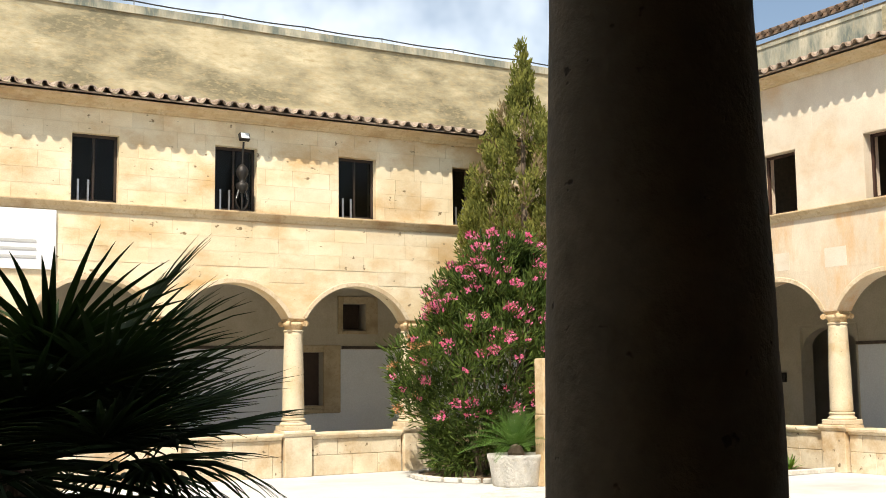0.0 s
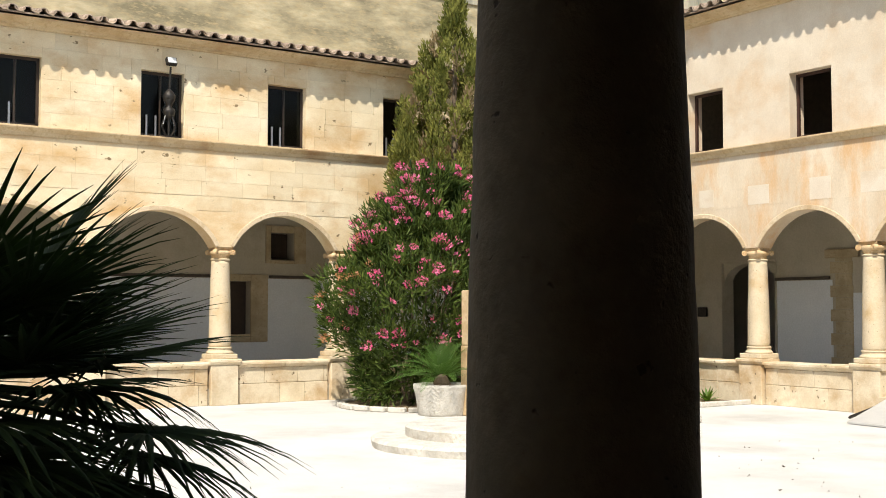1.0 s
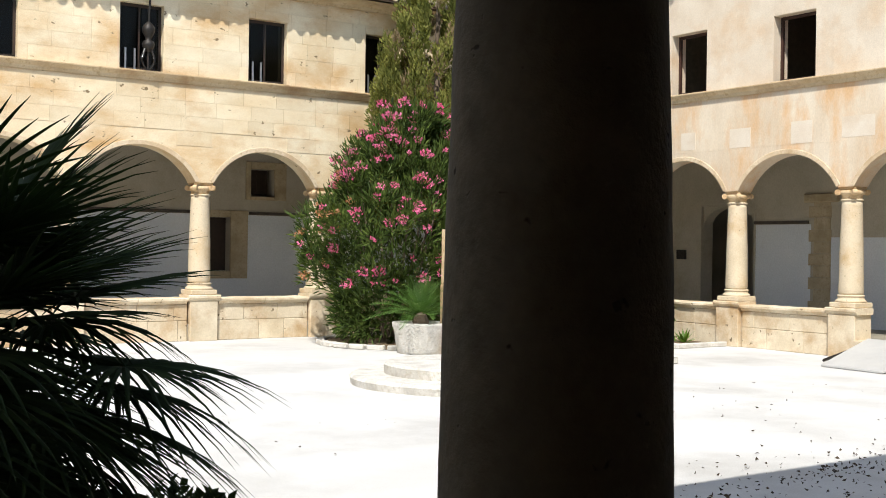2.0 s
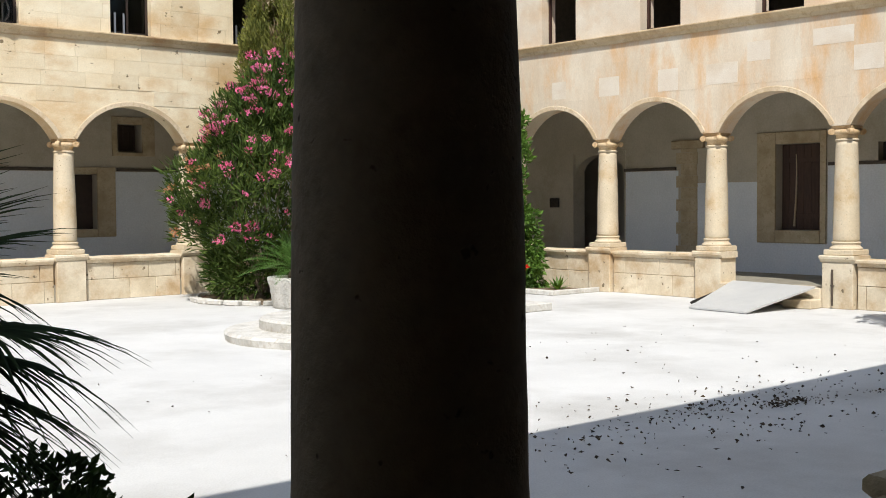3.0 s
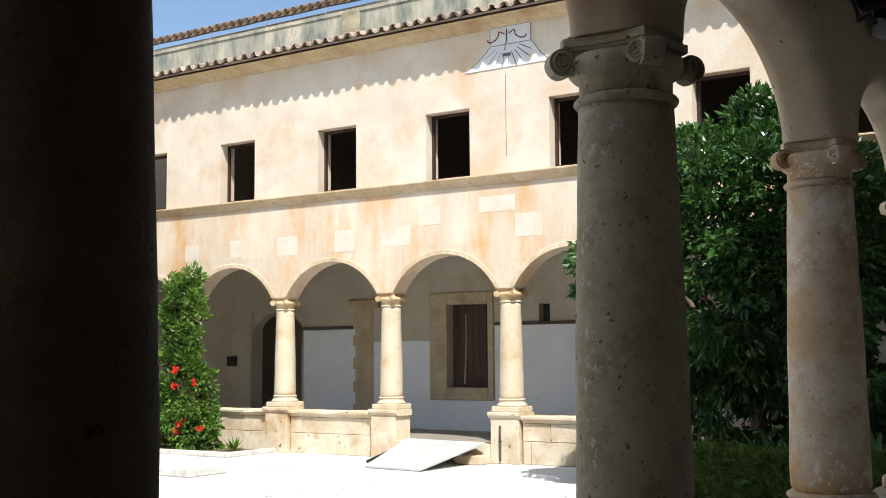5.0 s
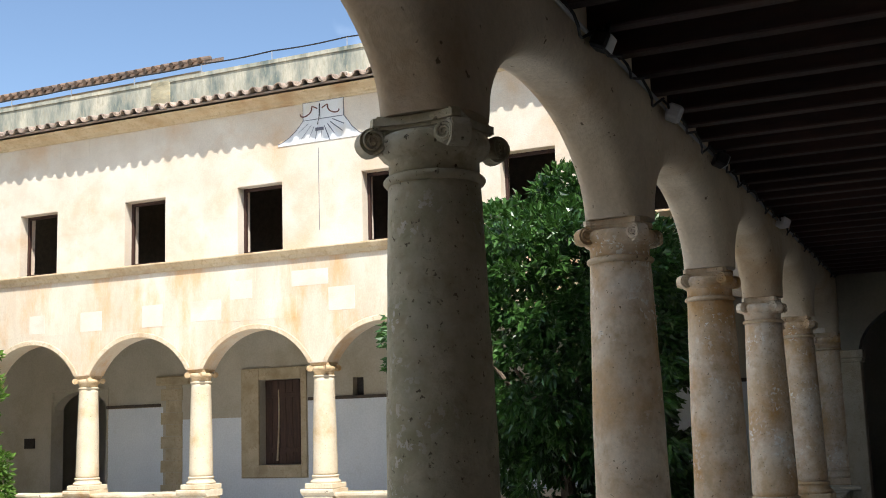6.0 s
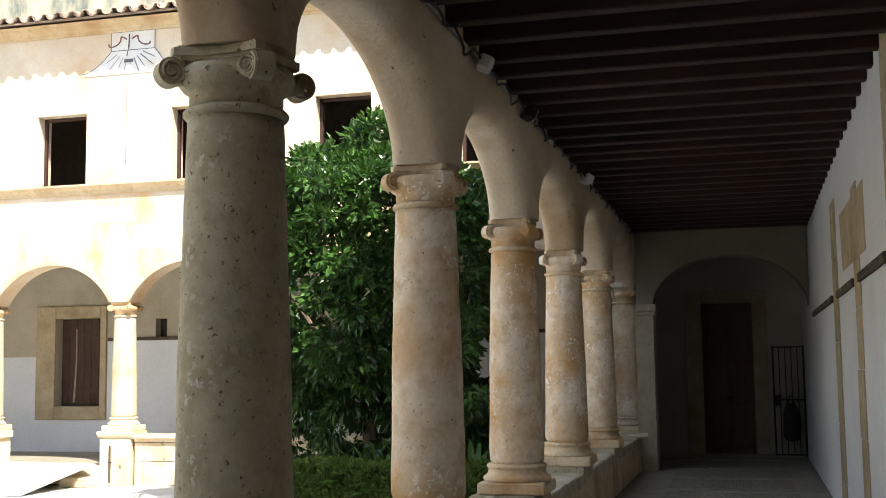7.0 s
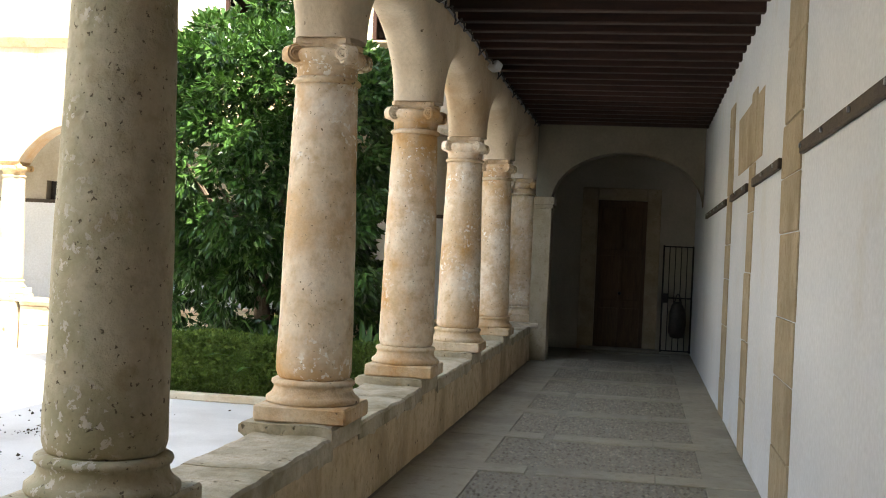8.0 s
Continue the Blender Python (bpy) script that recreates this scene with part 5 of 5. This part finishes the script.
# fan palm close outside the arcade
def fan_palm(cx, cy, cz, fronds, reach, rng):
    palm = thing("fan_palm", pose(cx, cy, G), "dark fan palm with stiff drooping fingered fronds", "palm tree")
    part("trunk", tube([(0, 0, -0.02), (0.03, 0, 0.5), (0, 0.02, cz - G)], 0.19, 12, taper=0.8), BARK, palm)
    for i in range(fronds):
        az = 2 * math.pi * (i * 0.381966) + rng.uniform(-0.2, 0.2)
        el = radians(50 - 136 * (i / fronds) ** 0.85)
        d = Vector((math.cos(az) * math.cos(el), math.sin(az) * math.cos(el), math.sin(el)))
        L = reach * rng.uniform(0.46, 0.66) * (1.25 if el < 0 else 1.0)
        root = Vector((0, 0, cz - G))
        hub = root + d * L - Vector((0, 0, 0.12 * L * L))
        st = part("stalk", tube([root, root.lerp(hub, 0.5) + Vector((0, 0, 0.03)), hub], 0.013, 5), PALM, palm)
        side = d.cross(Vector((0, 0, 1))).normalized() if abs(d.z) < 0.98 else Vector((1, 0, 0))
        nor = side.cross(d)
        V, F = [], []
        sag = rng.uniform(0.08, 0.22) if el > 0.1 else rng.uniform(0.2, 0.55)
        m = 30
        for j in range(m):
            a = radians(-122 + 244 * j / (m - 1)) + rng.uniform(-0.045, 0.045)
            w = d * math.cos(a) + side * math.sin(a) + nor * 0.12
            ln = reach * rng.uniform(0.46, 0.60) * (0.66 + 0.34 * math.cos(a / 2))
            across = (d * -math.sin(a) + side * math.cos(a))
            b0 = len(V)
            for s_, wd in ((0.0, 0.006), (0.25, 0.017), (0.45, 0.016), (0.66, 0.011), (0.85, 0.006), (1.0, 0.001)):
                c = hub + w * ln * s_ - Vector((0, 0, sag * ln * s_ ** 2.4)) + Vector((0, 0, rng.uniform(-0.004, 0.004)))
                V += [c - across * wd, c + nor * wd * 0.5, c + across * wd]
            for s_ in range(5):
                o = b0 + 3 * s_
                F += [(o, o + 1, o + 4, o + 3), (o + 1, o + 2, o + 5, o + 4)]
        me = bpy.data.meshes.new("fan")
        me.from_pydata([tuple(v) for v in V], [], F)
        me.materials.append(PALM)
        fan = new("fan", me)
        fan.parent = palm
    return palm


fan_palm(0.60, 5.0, 1.30, 118, 1.18, random.Random(8))
shrub = thing("low_shrub", pose(1.1, 4.7, G), "low dark leafy shrub under the palm", "shrub")
cs = []
for k in range(330):
    x = rg.uniform(-0.7, 2.4)
    tall = 1.0 if x < 1.2 else 1.0 - 0.36 * (x - 1.2) - 0.08 * math.sin(9 * x)
    cs.append(np.array([x, rg.normal(4.75, 0.32), G + 0.03 + 0.95 * tall * rg.uniform(0.1, 1.0)]))
p, w = clumps(rg, cs, 0.11, 46, 0.8, (1.1, 4.7, 0.0))
leaves("foliage", p - np.array([1.1, 4.7, G]), w, 0.058, 0.040, SHRUB, shrub, rng=rg)
for k in range(7):
    a = k * 0.9
    part("stem", tube([(0, 0, 0), (0.2 * math.cos(a), 0.2 * math.sin(a), 0.3), (0.42 * math.cos(a), 0.4 * math.sin(a), 0.6)], 0.014, 5), BARK, shrub)

# cypress
CYP = np.array([14.15, 21.0])
cyp = thing("cypress", pose(CYP[0], CYP[1], G), "tall pointed cypress with dry brown patches", "tree")
part("trunk", tube([(0, 0, 0), (0.04, 0, 3), (0, 0.03, 6), (0.02, 0, 8.9)], 0.16, 9, taper=0.12), BARK, cyp)
cs = []
while len(cs) < 430:
    z = rg.uniform(2.2, 8.95)
    R = float(np.interp(z, (2.2, 4.0, 5.1, 6.1, 7.0, 7.4, 7.7, 8.4, 9.0), (1.2, 1.35, 1.28, 1.02, 0.78, 0.58, 0.26, 0.16, 0.03)))
    if rg.uniform(0, 1.75) > R + 0.25:
        continue
    a = rg.uniform(0, 6.28)
    R *= 1 + 0.45 * noise.noise(Vector((2.6 * math.cos(a), 2.6 * math.sin(a), 1.1 * z)))
    r = R * rg.uniform(0.55, 1.0) ** 0.5
    cs.append((CYP[0] + r * math.cos(a), CYP[1] + r * math.sin(a), z))
cs = np.array(cs)
dry = rg.uniform(0, 1, len(cs)) < 0.09
for nm, sel, m in (("crown", ~dry, CYPRESS), ("dry_spray", dry, CYPDRY)):
    p, w = clumps(rg, cs[sel], 0.135, 72, 2.3, (CYP[0], CYP[1], 3.0))
    w[:, 2] += 1.1
    leaves(nm, p - np.array([CYP[0], CYP[1], G]), w, 0.12, 0.045, m, cyp, rng=rg)

# oleander with pink flowers
OLE = np.array([12.35, 19.9])
ole = thing("oleander", pose(OLE[0], OLE[1], G), "large oleander bush covered with pink flower clusters", "shrub")
cs, fl = [], []
for k in range(560):
    a, z = rg.uniform(0, 6.28), -0.15 + 4.5 * rg.uniform(0, 1) ** 0.9
    R = float(np.interp(z, (-0.3, 0.5, 1.1, 2.3, 3.2, 3.8, 4.4), (1.05, 1.3, 1.95, 2.25, 1.5, 1.0, 0.5)))
    R *= 1 + 0.26 * noise.noise(Vector((2.0 * math.cos(a), 2.0 * math.sin(a), 1.3 * z)))
    r = R * rg.uniform(0.2, 1.0) ** 0.42
    c = (OLE[0] + 0.12 * max(0, z) + r * math.cos(a), OLE[1] + 0.8 * r * math.sin(a), z)
    cs.append(c)
    if r > 0.74 * R and z > 0.9:
        fl.append(c)
p, w = clumps(rg, cs, 0.25, 46, 1.0, (OLE[0], OLE[1], 0.4))
w[:, 2] += 0.45
leaves("foliage", p - np.array([OLE[0], OLE[1], G]), w, 0.185, 0.040, OLEAF, ole, rng=rg)
fl = np.array(fl)
fl = fl + 0.2 * (fl - np.array([OLE[0], OLE[1], 1.5])) / np.linalg.norm(fl - np.array([OLE[0], OLE[1], 1.5]), axis=1, keepdims=True)
near = fl[(fl[:, 1] < OLE[1] + 0.4)]
weight = 0.22 + np.clip((near[:, 2] - 1.4) / 2.6, 0, 1) ** 2.0 * 2.2
sel = rg.choice(len(near), min(290, len(near)), replace=False, p=weight / weight.sum())
for i, k in enumerate(sel):
    c = near[k]
    p, w = clumps(rg, [c + rg.normal(0, 0.05, 3)], (0.05, 0.085, 0.13)[i % 3], (12, 22, 42)[i % 3], 0.7, (OLE[0], OLE[1], 1.5))
    leaves("blossom", p - np.array([OLE[0], OLE[1], G]), w, 0.054, 0.048, FADED if c[0] < OLE[0] - 1.2 and i % 2 else PINK, ole, rng=rg)
for k in range(9):
    a = k * 0.7
    part("stem", tube([(0.1 * math.cos(a), 0.1 * math.sin(a), 0), (0.35 * math.cos(a), 0.3 * math.sin(a), 0.8), (0.8 * math.cos(a), 0.7 * math.sin(a), 2.2), (1.0 * math.cos(a), 0.8 * math.sin(a), 3.2)], 0.035, 6, taper=0.4), BARK, ole)
bed = thing("planting_bed", pose(12.6, 20.0, G), "round planting bed edged with rough stones", "planting bed")
part("soil", lathe([(1.55, 0.0), (1.5, 0.06), (0.8, 0.10), (0.1, 0.12)], 28), SOIL, bed, smooth=True)
for k in range(26):
    a = 2 * math.pi * k / 26
    b = boxes(((-0.17, -0.09, 0), (0.17, 0.09, 0.10)), bevel=0.02)
    bmesh.ops.rotate(b, verts=b.verts, matrix=Matrix.Rotation(a + math.pi / 2, 3, "Z"))
    bmesh.ops.translate(b, verts=b.verts, vec=(1.62 * math.cos(a), 1.62 * math.sin(a), 0))
    part("edge_stone", rough(b, 0.02, 6), PALESTONE, bed)

# cycad in a stone tub, the round well step and its post
TUB = (11.83, 18.05)
tub = thing("stone_tub", pose(TUB[0], TUB[1], G), "round weathered white stone tub", "planter")
part("tub_body", lathe([(0.42, 0.0), (0.45, 0.05), (0.50, 0.40), (0.54, 0.52), (0.54, 0.58), (0.47, 0.58), (0.45, 0.5), (0.1, 0.5)], 28), PALESTONE, tub, smooth=True)
cyc = thing("cycad", pose(TUB[0], TUB[1], G + 0.5), "bright green cycad rosette growing in a stone tub", "plant")
part("stem", lathe([(0.14, 0.0), (0.16, 0.1), (0.1, 0.22), (0.02, 0.26)], 12), BARK, cyc)
rc = random.Random(5)
for i in range(34):
    az, el = i * 2.39996, radians(82 - 75 * (i / 33) ** 0.8)
    d = Vector((math.cos(az) * math.cos(el), math.sin(az) * math.cos(el), math.sin(el)))
    L = rc.uniform(0.95, 1.15)
    V, F = [], []
    side = d.cross(Vector((0, 0, 1))).normalized()
    for j in range(53):
        s_ = 0.12 + 0.88 * j / 52
        V.append(Vector((0, 0, 0.2)) + d * L * s_ - Vector((0, 0, 0.30 * L * s_ ** 2.2)))
    for j in range(52):
        s_ = 0.12 + 0.88 * j / 52
        ln = 0.22 * math.sin(math.pi * min(0.97, 0.25 + 0.72 * s_)) + 0.02
        V.append(V[j] + (side * (1 if j % 2 else -1) + d * 0.55 + Vector((0, 0, 0.22))).normalized() * ln)
        F.append((j, j + 1, len(V) - 1))
    me = bpy.data.meshes.new("frond")
    me.from_pydata([tuple(v) for v in V], [], F)
    me.materials.append(CYCAD)
    fr = new("frond", me)
    fr.parent = cyc
well = thing("well_base", pose(9.8, 13.75, G), "two round worn stone steps of a well", "well")
part("lower_step", lathe([(1.72, 0.0), (1.74, 0.10), (1.70, 0.14), (1.0, 0.15)], 40, 0.02), PALESTONE, well)
part("upper_step", lathe([(1.22, 0.14), (1.23, 0.28), (1.19, 0.31), (0.2, 0.31)], 36, 0.02), PALESTONE, well)
post = thing("stone_post", pose(12.2, 17.6, G), "squared ochre stone post beside the well step", "post")
part("post_body", rough(boxes(((-0.15, -0.15, 0), (0.15, 0.15, 1.3)), bevel=0.015), 0.008), MOULD, post)
part("post_top", rough(boxes(((-0.14, -0.14, 1.306), (0.14, 0.14, 2.33)), bevel=0.015), 0.008), MOULD, post)

# hibiscus climbing by the east parapet
HIB = np.array([18.0, 18.75])
hib = thing("hibiscus", pose(HIB[0], HIB[1], G), "bright green hibiscus with red flowers climbing by the parapet", "shrub")
cs = []
for k in range(190):
    z = -0.25 + 3.8 * rg.uniform(0, 1) ** 1.3
    R = float(np.interp(z, (-0.3, 0.3, 1.0, 1.4, 2.0, 2.7, 3.6), (1.0, 1.05, 0.95, 0.5, 0.40, 0.55, 0.30)))
    a = rg.uniform(0, 6.28)
    R *= 1 + 0.5 * noise.noise(Vector((2.3 * math.cos(a), 2.3 * math.sin(a), 1.9 * z)))
    r = R * rg.uniform(0.1, 1) ** 0.5
    cs.append((HIB[0] + 0.45 * r * math.cos(a), HIB[1] + r * math.sin(a), z))
p, w = clumps(rg, cs, 0.17, 44, 1.0, (HIB[0], HIB[1], 0.8), 0.25)
leaves("foliage", p - np.array([HIB[0], HIB[1], G]), w, 0.125, 0.072, HIBLEAF, hib, rng=rg)
for k in range(8):
    y, z = (rg.uniform(17.9, 18.75), rg.uniform(1.0, 1.4)) if k % 2 else (rg.uniform(17.7, 19.2), rg.uniform(-0.15, 0.4))
    p, w = clumps(rg, [(HIB[0] - 0.50 + 0.12 * rg.uniform(), y, z)], 0.03, 10, 1.0, (HIB[0], HIB[1], 0.8))
    leaves("flower", p - np.array([HIB[0], HIB[1], G]), w, 0.088, 0.08, RED, hib, rng=rg)
for k in range(5):
    a = k * 1.3
    part("stem", tube([(0, 0, 0), (0.12 * math.cos(a), 0.15 * math.sin(a), 1.0), (0.15 * math.cos(a), 0.25 * math.sin(a), 3.2)], 0.022, 6, taper=0.4), BARK, hib)
tagged(link("hibiscus_bed_kerb", rough(boxes(((17.05, 16.45, G), (17.17, 20.6, G + 0.10)), ((17.17, 16.45, G), (18.5, 16.57, G + 0.10)), bevel=0.015), 0.012), PALESTONE), "low pale stone kerb round the hibiscus bed", "kerb", kind="structure")
tagged(link("hibiscus_bed_soil", boxes(((17.17, 16.57, G), (18.58, 20.6, G + 0.04))), SOIL), "dry soil of the hibiscus bed", "soil", kind="structure")
aga = thing("agave", pose(18.1, 17.3, G), "small pale green agave rosette by the parapet", "plant")
for i in range(16):
    az, el = i * 2.39996, radians(75 - 60 * i / 15)
    d = Vector((math.cos(az) * math.cos(el), math.sin(az) * math.cos(el), math.sin(el)))
    sd = d.cross(Vector((0, 0, 1))).normalized() * 0.035
    b = bmesh.new()
    vs = [b.verts.new(q) for q in (Vector((0, 0, 0.02)) - sd, Vector((0, 0, 0.02)) + sd, d * 0.2 + sd * 1.1, d * 0.2 - sd * 1.1, d * 0.42 - Vector((0, 0, 0.05)))]
    b.faces.new(vs[:4])
    b.faces.new((vs[3], vs[2], vs[4]))
    part("blade", b, HIBLEAF, aga)
tagged(link("stone_slab", rough(boxes(((13.9, 14.3, G), (14.8, 15.35, G + 0.14)), bevel=0.015), 0.01), PALESTONE), "low pale stone slab lying on the paving", "slab")

# fallen leaves
streak = np.array([(6.5, 6.45), (7.35, 6.5), (8.9, 6.55), (9.4, 6.2), (10.07, 6.12), (10.8, 5.9), (11.9, 6.05)])
spots = []
for k in range(34):
    i = rg.integers(0, len(streak) - 1)
    q = streak[i] + (streak[i + 1] - streak[i]) * rg.uniform(0, 1) + rg.normal(0, 0.10, 2)
    m_ = int(rg.uniform(2, 11) * (1.3 if q[0] > 8.7 else 0.6))
    along = rg.normal(0, 1, (m_, 2)) * (0.17, 0.05)
    spots.append(q + along)
spots.append(np.stack([rg.normal(8.8, 2.0, 420), 6.3 + rg.normal(0, 0.6, 420)], 1))
spots.append(np.stack([rg.uniform(5, 15, 110), rg.uniform(4.5, 12, 110)], 1))
spots = np.concatenate(spots)
ok = (spots[:, 1] > 2.6) & ~((spots[:, 0] > 13.8) & (spots[:, 1] < 6.4)) & (np.hypot(spots[:, 0] - 9.8, spots[:, 1] - 13.75) > 1.9)
spots = spots[ok]
lp_ = np.column_stack([spots, np.full(len(spots), G + 0.016)])
d_ = rg.normal(size=(len(lp_), 3))
d_[:, 2] = np.abs(d_[:, 2]) * 0.12
holder = thing("leaf_litter", Matrix.Identity(4), "scattered dry fallen leaves on the paving", "leaf litter", kind="stuff")
leaves("fallen_leaves", lp_, d_, 0.036, 0.024, LITTER, holder, rng=rg, spread=0.6)


# ---- ashlar facing of the two sunlit walls ----
def unit_block():
    b = boxes(((0, 0, 0), (1, 1, 1)))
    bmesh.ops.recalc_face_normals(b, faces=b.faces)
    me = bpy.data.meshes.new("stone_block")
    b.to_mesh(me)
    b.free()
    return me


def ashlar(f, us, u0, u1, z0, z1, holes, parent, m, rng, high, arches=True, wmin=0.55, wmax=0.95, gap=0.002, proud=0.006):
    """Courses of thin facing blocks, left out over openings and cut back from arches."""
    me = unit_block()
    me.materials.append(m)
    z = z0
    while z < z1 - 0.05:
        h = min(high * rng.uniform(0.9, 1.1), z1 - z)
        if z1 - z - h < 0.12:
            h = z1 - z
        u = u0
        u -= rng.uniform(0, 0.5)
        while u < u1:
            w = rng.uniform(wmin, wmax)
            a, b_ = max(u, u0), min(u + w, u1)
            u += w
            spans = [(a, b_)]
            fills = []
            for ha, hb, hc, hd in holes:
                if hd <= z + 0.01 or hc >= z + h - 0.01:
                    continue
                if min(hb, b_) - max(ha, a) > 0.03 and z + h - hd > 0.03 and hd > z:
                    fills.append((max(ha, a), min(hb, b_), hd))
                cut = []
                for p, q in spans:
                    if hb <= p or ha >= q:
                        cut.append((p, q))
                    else:
                        cut += [(p, ha)] if ha - p > 0.06 else []
                        cut += [(hb, q)] if q - hb > 0.06 else []
                spans = cut
            for p, q, zb in [(p, q, z) for p, q in spans] + fills:
                if q - p < 0.03:
                    continue
                if arches and z < CROWN + 0.12:
                    bad = False
                    for c0, c1 in zip(us, us[1:]):
                        c, half = (c0 + c1) / 2, (c1 - c0) / 2 - 0.2
                        for t in (p, (p + q) / 2, q):
                            if abs(t - c) < half + 0.12 and z < arc_z(t, c, half, 0.11):
                                bad = True
                    if bad:
                        continue
                ob = new("stone_block", me)
                ob.parent = parent
                pr = proud * rng.uniform(1, 1.6)
                A, B = Vector(f(p + gap, -HALF - pr, zb + gap)), Vector(f(q - gap, -HALF + 0.004, z + h - gap))
                lo = Vector([min(A[i], B[i]) for i in range(3)])
                ob.location = lo
                ob.scale = [abs(A[i] - B[i]) for i in range(3)]
        z += h


rs = random.Random(17)
ashlar(NORTH, NORTH_U, 2.2, 16.5, 3.05, STRING0 - 0.03, [], north_wall, ASHLAR, rs, 0.31)
ashlar(NORTH, NORTH_U, 2.2, 16.5, STRING1, EAVE_N - 0.20, [(u - 0.01, u + WINW + 0.01, WIN0 - 0.05, WIN1 + 0.01) for u in N_WIN], up_n, ASHLAR, rs, 0.31, False)
ashlar(EAST, EAST_U, 4.5, 20.6, 3.05, STRING0 - 0.03, [], east_wall, EASTLOW, rs, 0.36, True, 0.6, 1.1, 0.0006, 0.0016)
me = unit_block()
me.materials.append(NEWSTONE)
for y, z, w, h in ((19.15, 4.02, 0.4, 0.36), (17.74, 4.04, 0.42, 0.38), (16.29, 4.02, 0.56, 0.40), (14.73, 4.03, 0.5, 0.44), (13.43, 4.05, 0.72, 0.40), (12.6, 4.40, 0.5, 0.36), (11.06, 4.52, 0.8, 0.30), (10.38, 4.08, 0.56, 0.44)):
    ob = new("stone_block", me)
    ob.parent = east_wall
    ob.location, ob.scale = (XF - 0.0055, y - w / 2, z - h / 2), (0.009, w, h)
ashlar(EAST, EAST_U, 4.5, 20.6, STRING1, EAVE_E - 0.20, [(u - 0.01, u + WINE + 0.01, WIN0 - 0.05, WIN1 + 0.01) for u in E_WIN], up_e, RENDERED, rs, 0.40, False, 0.6, 1.1, 0.0006, 0.0016)
